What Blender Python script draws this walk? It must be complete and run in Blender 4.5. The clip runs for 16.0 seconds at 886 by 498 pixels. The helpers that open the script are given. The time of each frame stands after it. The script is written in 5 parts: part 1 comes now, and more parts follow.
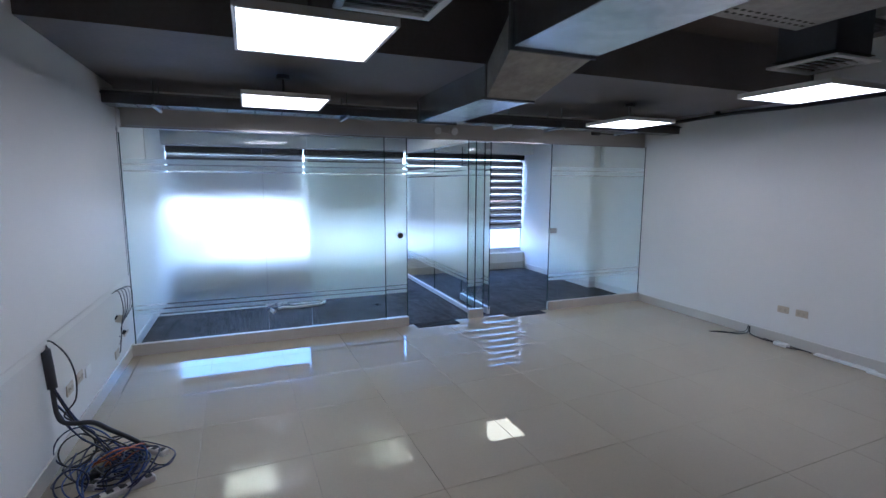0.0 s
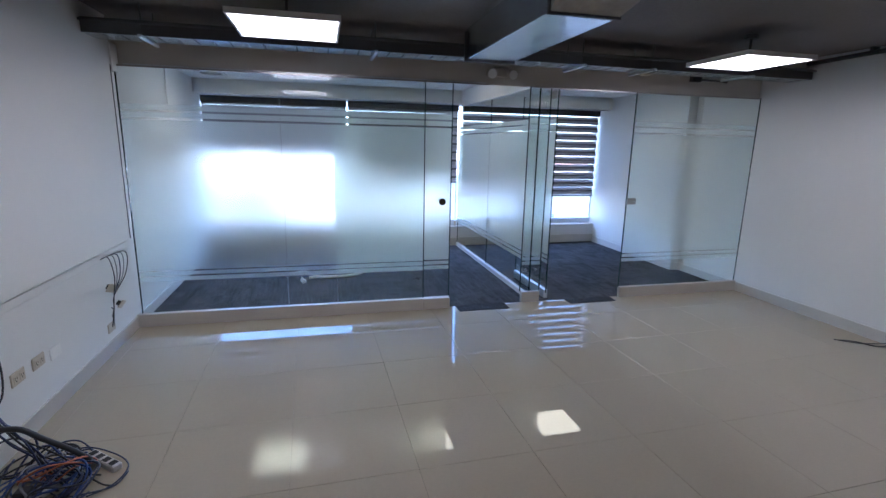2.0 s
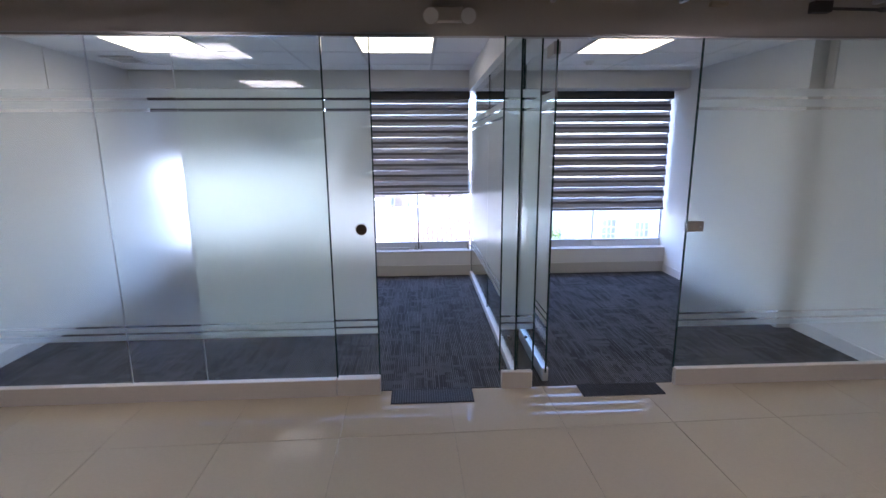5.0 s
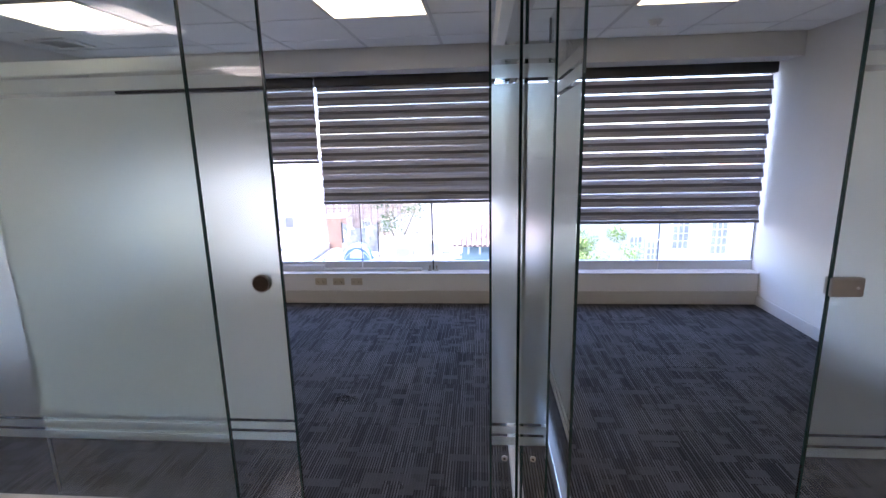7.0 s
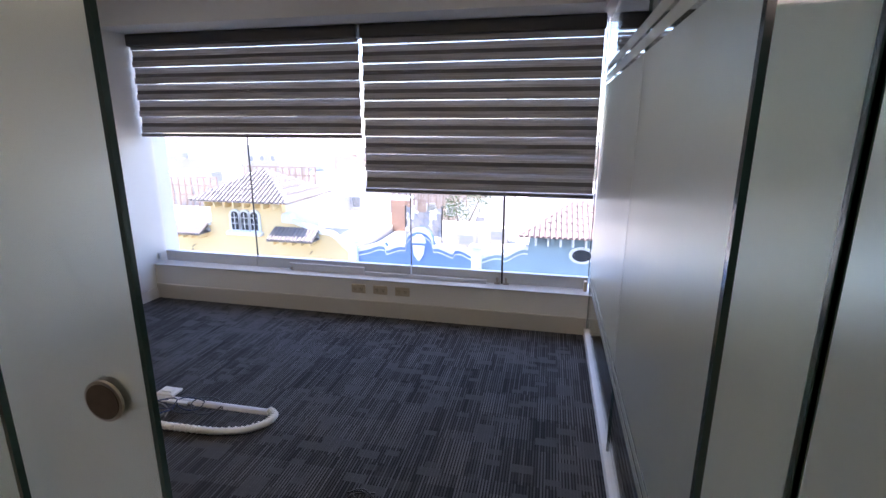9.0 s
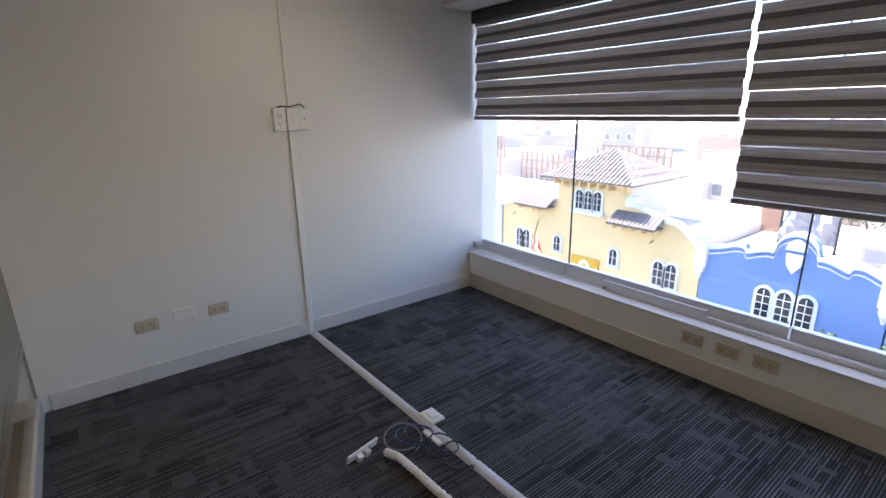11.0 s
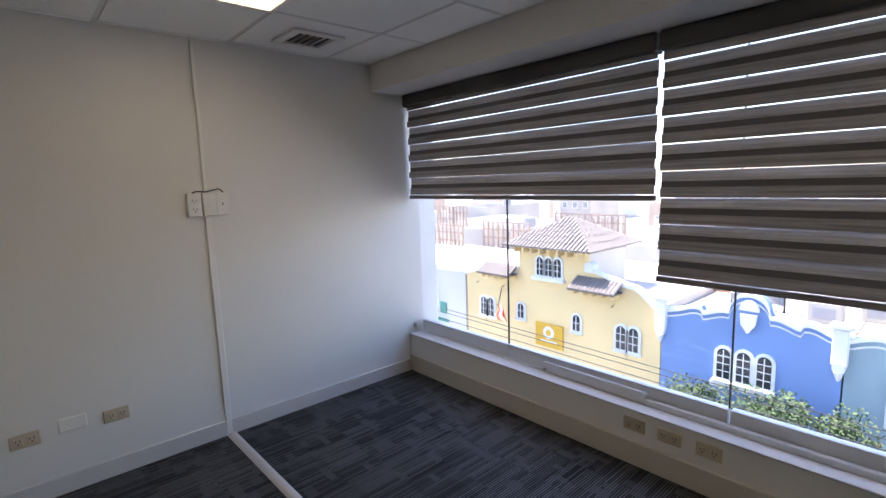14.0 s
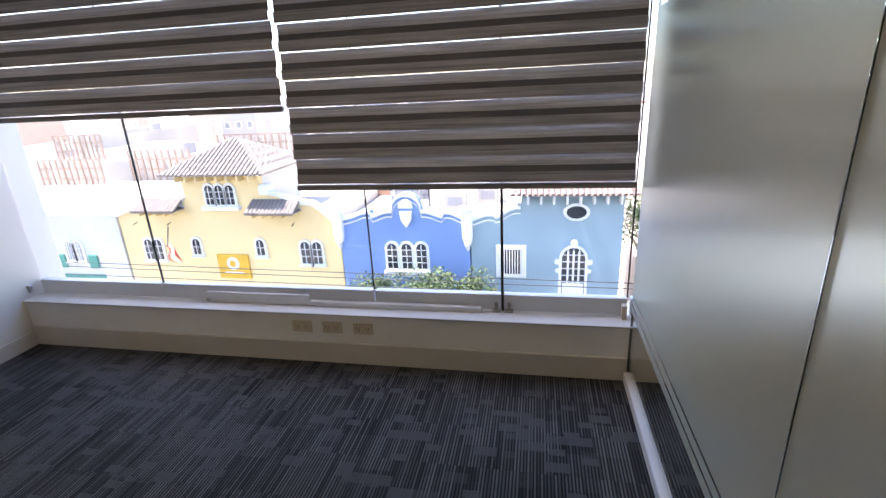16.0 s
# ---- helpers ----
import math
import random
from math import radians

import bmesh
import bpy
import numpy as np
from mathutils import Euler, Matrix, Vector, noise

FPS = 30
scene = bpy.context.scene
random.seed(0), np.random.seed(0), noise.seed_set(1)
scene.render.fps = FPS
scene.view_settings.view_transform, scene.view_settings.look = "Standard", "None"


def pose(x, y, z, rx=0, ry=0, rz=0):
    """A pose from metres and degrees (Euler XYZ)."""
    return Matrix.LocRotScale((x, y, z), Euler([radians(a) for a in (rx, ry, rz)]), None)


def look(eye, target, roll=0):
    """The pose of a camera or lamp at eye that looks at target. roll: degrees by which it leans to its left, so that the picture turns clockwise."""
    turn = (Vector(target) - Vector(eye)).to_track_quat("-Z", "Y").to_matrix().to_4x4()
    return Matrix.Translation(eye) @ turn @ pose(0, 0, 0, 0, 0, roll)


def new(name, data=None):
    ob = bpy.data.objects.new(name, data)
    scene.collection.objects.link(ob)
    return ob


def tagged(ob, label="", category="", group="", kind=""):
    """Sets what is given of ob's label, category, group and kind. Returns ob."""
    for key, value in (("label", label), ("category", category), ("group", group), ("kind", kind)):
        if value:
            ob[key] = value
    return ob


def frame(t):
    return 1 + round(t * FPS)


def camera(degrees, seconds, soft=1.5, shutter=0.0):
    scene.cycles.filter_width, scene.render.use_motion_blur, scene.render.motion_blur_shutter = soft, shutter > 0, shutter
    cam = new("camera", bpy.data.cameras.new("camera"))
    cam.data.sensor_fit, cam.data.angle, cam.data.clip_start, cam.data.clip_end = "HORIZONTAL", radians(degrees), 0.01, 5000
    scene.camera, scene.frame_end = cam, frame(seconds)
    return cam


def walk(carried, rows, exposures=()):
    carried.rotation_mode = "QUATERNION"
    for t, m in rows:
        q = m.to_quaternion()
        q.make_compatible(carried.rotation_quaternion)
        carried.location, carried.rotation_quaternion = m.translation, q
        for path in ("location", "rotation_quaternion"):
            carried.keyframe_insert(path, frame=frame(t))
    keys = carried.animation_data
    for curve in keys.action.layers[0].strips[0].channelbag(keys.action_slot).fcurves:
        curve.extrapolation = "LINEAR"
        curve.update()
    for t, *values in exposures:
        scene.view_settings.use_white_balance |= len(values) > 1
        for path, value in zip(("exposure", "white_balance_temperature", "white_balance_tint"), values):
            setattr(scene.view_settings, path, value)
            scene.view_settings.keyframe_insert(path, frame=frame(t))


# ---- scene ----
cam = camera(85.0, 16.0)
PATH = [
    (0, (1.038, -5.174, 1.61), (1.776, -3.335, 1.342), 0.2),
    (0.5, (1.057, -5.138, 1.584), (1.572, -3.233, 1.261), -0.0),
    (1, (1.171, -4.946, 1.541), (1.64, -3.039, 1.161), -0.1),
    (1.5, (1.306, -4.676, 1.55), (1.809, -2.784, 1.14), 0.6),
    (2, (1.508, -4.414, 1.559), (1.983, -2.518, 1.137), 1.2),
    (2.5, (1.698, -4.162, 1.515), (1.939, -2.224, 1.082), -0.2),
    (3, (1.943, -3.889, 1.516), (2.129, -1.941, 1.103), -0.7),
    (3.5, (2.257, -3.645, 1.524), (2.392, -1.695, 1.101), -1.8),
    (4, (2.524, -3.43, 1.5), (2.588, -1.474, 1.087), -1.1),
    (4.5, (2.711, -3.111, 1.489), (2.808, -1.153, 1.092), -0.3),
    (5, (2.938, -2.848, 1.489), (3.032, -0.891, 1.088), -0.4),
    (5.2, (3.013, -2.737, 1.492), (3.1, -0.777, 1.099), -0.4),
    (7.3, (3.409, -1.46, 1.515), (3.209, 0.484, 1.092), -1.0),
    (7.5, (3.374, -1.319, 1.508), (3.155, 0.624, 1.086), -0.7),
    (8, (3.291, -1.014, 1.506), (3.059, 0.928, 1.089), -0.6),
    (8.2, (3.278, -0.922, 1.488), (2.995, 1.009, 1.052), -0.3),
    (10.3, (3.066, 0.083, 1.42), (2.143, 1.777, 0.89), -1.3),
    (10.5, (3.016, 0.175, 1.432), (1.891, 1.745, 0.915), -2.0),
    (11, (2.894, 0.293, 1.45), (1.369, 1.462, 0.895), -1.0),
    (11.5, (2.808, 0.326, 1.461), (1.042, 1.125, 0.967), -0.8),
    (12, (2.8, 0.323, 1.497), (0.88, 0.754, 1.137), -1.3),
    (12.5, (2.813, 0.37, 1.516), (0.874, 0.746, 1.204), -0.9),
    (13, (2.84, 0.44, 1.551), (0.969, 1.112, 1.335), -1.1),
    (13.5, (2.882, 0.503, 1.553), (1.165, 1.509, 1.363), -1.3),
    (14, (2.927, 0.559, 1.499), (1.448, 1.875, 1.219), -1.9),
    (14.5, (2.95, 0.569, 1.478), (1.728, 2.098, 1.071), -1.7),
    (15, (2.983, 0.571, 1.46), (2.057, 2.27, 0.951), -1.9),
    (15.5, (3.052, 0.599, 1.465), (2.467, 2.416, 0.867), -2.4),
    (16, (3.088, 0.612, 1.466), (2.711, 2.466, 0.815), -2.9),
]
EXPOSURES = [(0.0, 3.29, 4600, 18), (2.5, 3.2, 4900, 22), (5.0, 3.15, 5300, 28), (8.0, 2.88, 5850, 29), (10.5, 2.48, 6200, 26), (11.0, 2.5, 6250, 25), (12.0, 2.55, 6200, 22), (13.0, 2.5, 6150, 23), (14.5, 2.28, 6400, 25), (16.0, 2.52, 6600, 25)]
walk(cam, [(t, look(eye, target, roll)) for t, eye, target, roll in PATH], EXPOSURES)

# ---- world, sun, exposure ----
world = bpy.data.worlds.new("world")
scene.world = world
world.use_nodes = True
wn = world.node_tree.nodes
sky = wn.new("ShaderNodeTexSky")
sky.sky_type = "NISHITA"
sky.sun_disc = False
sky.sun_elevation, sky.sun_rotation = radians(62), radians(-80)
wn["Background"].inputs["Strength"].default_value = 0.15
world.node_tree.links.new(sky.outputs[0], wn["Background"].inputs["Color"])
sun = new("sun", bpy.data.lights.new("sun", "SUN"))
sun.data.energy, sun.data.angle, sun.data.color = 4.3, radians(0.5), (1.0, 0.95, 0.88)
sun.matrix_world = look((-12, -0.6, 23), (0, 0, 0))

# ---- helpers of this scene ----
MATS = {}


def thing(name, label="", category="", group="", kind="", at=(0, 0, 0)):
    ob = new(name)
    ob.location = at
    ob.empty_display_size = 0.1
    return tagged(ob, label, category, group, kind)


def mesh_of(bm, name, material, smooth=False):
    me = bpy.data.meshes.new(name)
    bmesh.ops.recalc_face_normals(bm, faces=bm.faces)
    bm.to_mesh(me)
    bm.free()
    for m in material if isinstance(material, (list, tuple)) else [material]:
        me.materials.append(m)
    if smooth:
        for p in me.polygons:
            p.use_smooth = True
    return me


def part(name, bm, material, parent=None, label="", kind="", smooth=False):
    ob = new(name, mesh_of(bm, name, material, smooth))
    if parent is not None:
        ob.parent = parent
    return tagged(ob, label, kind=kind)


def box(x0, x1, y0, y1, z0, z1, bevel=0.0, bm=None, seg=1):
    """A box between the given planes, in a bmesh of its own or added to bm."""
    own = bmesh.new()
    bmesh.ops.create_cube(own, size=1.0)
    for v in own.verts:
        v.co = Vector(((x0 + x1) / 2 + v.co.x * (x1 - x0), (y0 + y1) / 2 + v.co.y * (y1 - y0), (z0 + z1) / 2 + v.co.z * (z1 - z0)))
    if bevel:
        bmesh.ops.bevel(own, geom=own.edges[:], offset=bevel, segments=seg, affect="EDGES", profile=0.5)
    if bm is None:
        return own
    me = bpy.data.meshes.new("tmp")
    own.to_mesh(me)
    own.free()
    bm.from_mesh(me)
    bpy.data.meshes.remove(me)
    return bm


def rod(a, b, r, bm=None, n=12, r2=None):
    """A round bar from a to b."""
    own = bmesh.new()
    a, b = Vector(a), Vector(b)
    bmesh.ops.create_cone(own, cap_ends=True, segments=n, radius1=r, radius2=r if r2 is None else r2, depth=(b - a).length)
    m = Matrix.Translation((a + b) / 2) @ (b - a).to_track_quat("Z", "Y").to_matrix().to_4x4()
    bmesh.ops.transform(own, matrix=m, verts=own.verts[:])
    if bm is None:
        return own
    me = bpy.data.meshes.new("tmp")
    own.to_mesh(me)
    own.free()
    bm.from_mesh(me)
    bpy.data.meshes.remove(me)
    return bm


def prism(points, y0, y1, bm=None):
    """An upright shape, outlined by (x, z) points, from y0 to y1."""
    bm = bm or bmesh.new()
    a = [bm.verts.new((x, y0, z)) for x, z in points]
    b = [bm.verts.new((x, y1, z)) for x, z in points]
    bm.faces.new(a)
    bm.faces.new(b[::-1])
    for i in range(len(a)):
        j = (i + 1) % len(a)
        bm.faces.new((a[j], a[i], b[i], b[j]))
    return bm


def tube(points, r, bm=None, n=6, closed=False):
    """A round cable along the points, smoothed."""
    pts = [Vector(p) for p in points]
    fine = []
    for i in range(len(pts) - 1):
        p0, p1, p2, p3 = pts[max(i - 1, 0)], pts[i], pts[i + 1], pts[min(i + 2, len(pts) - 1)]
        for k in range(5):
            t = k / 5
            fine.append(0.5 * (2 * p1 + (p2 - p0) * t + (2 * p0 - 5 * p1 + 4 * p2 - p3) * t * t + (3 * p1 - p0 - 3 * p2 + p3) * t ** 3))
    fine.append(pts[-1])
    bm = bm or bmesh.new()
    rings = []
    for i, p in enumerate(fine):
        d = (fine[min(i + 1, len(fine) - 1)] - fine[max(i - 1, 0)]).normalized()
        u = d.orthogonal().normalized() if not rings else (last - d * last.dot(d)).normalized()
        last = u
        v = d.cross(u)
        rings.append([bm.verts.new(p + r * (math.cos(a) * u + math.sin(a) * v)) for a in [2 * math.pi * k / n for k in range(n)]])
    for a, b in zip(rings, rings[1:]):
        for k in range(n):
            bm.faces.new((a[k], a[(k + 1) % n], b[(k + 1) % n], b[k]))
    bm.faces.new(rings[0][::-1])
    bm.faces.new(rings[-1])
    return bm


# ---- materials ----
def material(name, color, rough=0.5, metal=0.0, vary=0.08, scale=6.0, bump=0.0, bump_scale=60.0, spec=0.5, stain=0.0, random=0.0, stretch=(1, 1, 1)):
    """A painted or plain surface with a broad and a fine variation of colour, gloss and relief."""
    m = bpy.data.materials.new(name)
    m.use_nodes = True
    n, l = m.node_tree.nodes, m.node_tree.links
    b = n["Principled BSDF"]
    b.inputs["Metallic"].default_value = metal
    b.inputs["Specular IOR Level"].default_value = spec
    co = n.new("ShaderNodeTexCoord")
    geo = n.new("ShaderNodeNewGeometry")
    mp = n.new("ShaderNodeMapping")
    mp.inputs["Scale"].default_value = stretch
    l.new(geo.outputs["Position"], mp.inputs["Vector"])
    big, fine = n.new("ShaderNodeTexNoise"), n.new("ShaderNodeTexNoise")
    big.inputs["Scale"].default_value, big.inputs["Detail"].default_value = scale * 0.25, 5
    fine.inputs["Scale"].default_value, fine.inputs["Detail"].default_value = bump_scale, 3
    l.new(mp.outputs[0], big.inputs["Vector"])
    l.new(mp.outputs[0], fine.inputs["Vector"])
    r1 = n.new("ShaderNodeMapRange")
    r1.inputs["From Min"].default_value, r1.inputs["From Max"].default_value = 0.3, 0.7
    r1.inputs["To Min"].default_value, r1.inputs["To Max"].default_value = 1 - vary - stain, 1 + vary
    l.new(big.outputs["Fac"], r1.inputs["Value"])
    r2 = n.new("ShaderNodeMapRange")
    r2.inputs["From Min"].default_value, r2.inputs["From Max"].default_value = 0.3, 0.7
    r2.inputs["To Min"].default_value, r2.inputs["To Max"].default_value = 1 - vary * 0.5, 1 + vary * 0.5
    l.new(fine.outputs["Fac"], r2.inputs["Value"])
    mul = n.new("ShaderNodeMath")
    mul.operation = "MULTIPLY"
    l.new(r1.outputs[0], mul.inputs[0])
    l.new(r2.outputs[0], mul.inputs[1])
    out = mul.outputs[0]
    if random:
        info = n.new("ShaderNodeObjectInfo")
        r3 = n.new("ShaderNodeMapRange")
        r3.inputs["To Min"].default_value, r3.inputs["To Max"].default_value = 1 - random, 1 + random
        l.new(info.outputs["Random"], r3.inputs["Value"])
        mul2 = n.new("ShaderNodeMath")
        mul2.operation = "MULTIPLY"
        l.new(out, mul2.inputs[0])
        l.new(r3.outputs[0], mul2.inputs[1])
        out = mul2.outputs[0]
    tint = n.new("ShaderNodeVectorMath")
    tint.operation = "SCALE"
    tint.inputs[0].default_value = color
    l.new(out, tint.inputs["Scale"])
    l.new(tint.outputs[0], b.inputs["Base Color"])
    rr = n.new("ShaderNodeMapRange")
    rr.inputs["To Min"].default_value, rr.inputs["To Max"].default_value = rough - min(0.06, rough * 0.3), min(rough + min(0.06, rough * 0.3), 1)
    l.new(big.outputs["Fac"], rr.inputs["Value"])
    l.new(rr.outputs[0], b.inputs["Roughness"])
    if bump:
        bp = n.new("ShaderNodeBump")
        bp.inputs["Strength"].default_value, bp.inputs["Distance"].default_value = bump, 0.004
        l.new(fine.outputs["Fac"], bp.inputs["Height"])
        l.new(bp.outputs[0], b.inputs["Normal"])
    return m


def emitter(name, color, strength):
    m = bpy.data.materials.new(name)
    m.use_nodes = True
    n = m.node_tree.nodes
    b = n["Principled BSDF"]
    b.inputs["Base Color"].default_value = (0.8, 0.8, 0.8, 1)
    b.inputs["Emission Color"].default_value = (*color, 1)
    b.inputs["Emission Strength"].default_value = strength
    return m


def schlick(n, l, base, top):
    """The share of light that a pane mirrors, the same from both of its sides."""
    lw, pw, ma = n.new("ShaderNodeLayerWeight"), n.new("ShaderNodeMath"), n.new("ShaderNodeMath")
    lw.inputs["Blend"].default_value = 0.5
    pw.operation, ma.operation = "POWER", "MULTIPLY_ADD"
    pw.inputs[1].default_value = 5.0
    ma.inputs[1].default_value, ma.inputs[2].default_value = top, base
    l.new(lw.outputs["Facing"], pw.inputs[0])
    l.new(pw.outputs[0], ma.inputs[0])
    return ma.outputs[0]


def clear_glass(name, color=(0.93, 0.98, 0.97)):
    """A thin clear pane: straight-through light, with the surface's own reflection."""
    m = bpy.data.materials.new(name)
    m.use_nodes = True
    n, l = m.node_tree.nodes, m.node_tree.links
    n.remove(n["Principled BSDF"])
    tr, gl, mix = n.new("ShaderNodeBsdfTransparent"), n.new("ShaderNodeBsdfGlossy"), n.new("ShaderNodeMixShader")
    tr.inputs["Color"].default_value = (*color, 1)
    gl.inputs["Roughness"].default_value = 0.01
    l.new(schlick(n, l, 0.03, 0.6), mix.inputs["Fac"])
    l.new(tr.outputs[0], mix.inputs[1])
    l.new(gl.outputs[0], mix.inputs[2])
    l.new(mix.outputs[0], n["Material Output"].inputs["Surface"])
    return m


def frosted(name, color, rough, milk, sheen=0.8):
    """Etched film: softly scattered see-through, with a milky share."""
    m = bpy.data.materials.new(name)
    m.use_nodes = True
    n, l = m.node_tree.nodes, m.node_tree.links
    n.remove(n["Principled BSDF"])
    rf, tl, df = n.new("ShaderNodeBsdfRefraction"), n.new("ShaderNodeBsdfTranslucent"), n.new("ShaderNodeBsdfDiffuse")
    geo, grain, rng = n.new("ShaderNodeNewGeometry"), n.new("ShaderNodeTexNoise"), n.new("ShaderNodeMapRange")
    grain.inputs["Scale"].default_value = 3.0
    l.new(geo.outputs["Position"], grain.inputs["Vector"])
    rng.inputs["To Min"].default_value, rng.inputs["To Max"].default_value = rough * 0.92, rough * 1.08
    l.new(grain.outputs["Fac"], rng.inputs["Value"])
    l.new(rng.outputs[0], rf.inputs["Roughness"])
    rf.inputs["IOR"].default_value = 1.07
    for node in (rf, tl, df):
        node.inputs["Color"].default_value = (*color, 1)
    m1, m2 = n.new("ShaderNodeMixShader"), n.new("ShaderNodeMixShader")
    m1.inputs["Fac"].default_value = 0.2
    l.new(tl.outputs[0], m1.inputs[1])
    l.new(df.outputs[0], m1.inputs[2])
    m2.inputs["Fac"].default_value = milk
    l.new(rf.outputs[0], m2.inputs[1])
    l.new(m1.outputs[0], m2.inputs[2])
    gl, m3 = n.new("ShaderNodeBsdfGlossy"), n.new("ShaderNodeMixShader")
    gl.inputs["Roughness"].default_value = 0.27
    l.new(schlick(n, l, 0.025, sheen), m3.inputs["Fac"])
    l.new(m2.outputs[0], m3.inputs[1])
    l.new(gl.outputs[0], m3.inputs[2])
    l.new(m3.outputs[0], n["Material Output"].inputs["Surface"])
    return m


WALL = material("white wall paint", (0.72, 0.71, 0.68), 0.55, vary=0.03, scale=3, bump=0.12, bump_scale=160)
SKIRT = material("pale ceramic skirting", (0.52, 0.49, 0.43), 0.3, vary=0.03)
OFFICE_SKIRT = material("white painted skirting", (0.60, 0.59, 0.565), 0.4, vary=0.03)
LINTEL = material("beige painted lintel", (0.52, 0.485, 0.43), 0.55, vary=0.05, bump=0.15, bump_scale=90)
DARK = material("dark grey ceiling paint", (0.16, 0.148, 0.142), 0.65, vary=0.12, bump=0.3, bump_scale=40)
BROWN = material("dark brown slab paint", (0.11, 0.09, 0.078), 0.7, vary=0.15, bump=0.3, bump_scale=40)
TILE = material("polished cream porcelain", (0.395, 0.35, 0.26), 0.006, vary=0.035, scale=2.5, bump=0.0, spec=0.62, random=0.012)
GROUT = material("beige grout", (0.36, 0.32, 0.25), 0.8)
LAMINATE = material("ceiling tile white", (0.83, 0.83, 0.81), 0.8, vary=0.03, bump=0.3, bump_scale=220)
GRIDBAR = material("ceiling grid enamel", (0.62, 0.62, 0.60), 0.4)
WHITE_PLASTIC = material("white plastic", (0.76, 0.75, 0.71), 0.35, vary=0.02)
IVORY = material("ivory plastic", (0.50, 0.43, 0.32), 0.4, vary=0.03)
BLACK_PLASTIC = material("black plastic", (0.025, 0.025, 0.028), 0.4)
SLOT = material("dark slot", (0.015, 0.015, 0.015), 0.7)
ALU = material("brushed aluminium", (0.62, 0.63, 0.64), 0.32, metal=0.9, vary=0.04)
STEEL = material("brushed stainless steel", (0.42, 0.40, 0.37), 0.3, metal=1.0, vary=0.05)
GALV = material("galvanised duct metal", (0.60, 0.64, 0.68), 0.24, metal=0.95, vary=0.18, scale=14, bump=0.10, bump_scale=18)
TRAY = material("dull tray steel", (0.10, 0.10, 0.105), 0.5, metal=0.4, vary=0.1)
GLASS = clear_glass("clear tempered glass", (0.965, 0.987, 0.982))
PANE = clear_glass("window glass", (0.96, 0.985, 0.98))
EDGE = material("green glass edge", (0.018, 0.045, 0.04), 0.15, vary=0.05)
FILM = frosted("frosted privacy film", (0.98, 0.995, 0.99), 0.67, 0.06, 0.4)
FILM_SIDE = frosted("milky privacy film", (0.965, 0.985, 0.96), 0.66, 0.22)
FILM_DOOR = frosted("heavy frosted door film", (0.90, 0.91, 0.875), 0.95, 0.24)
LED = emitter("led diffuser", (1.0, 0.84, 0.66), 1.25)
LED_OFFICE = emitter("office led diffuser", (1.0, 0.83, 0.48), 0.8)


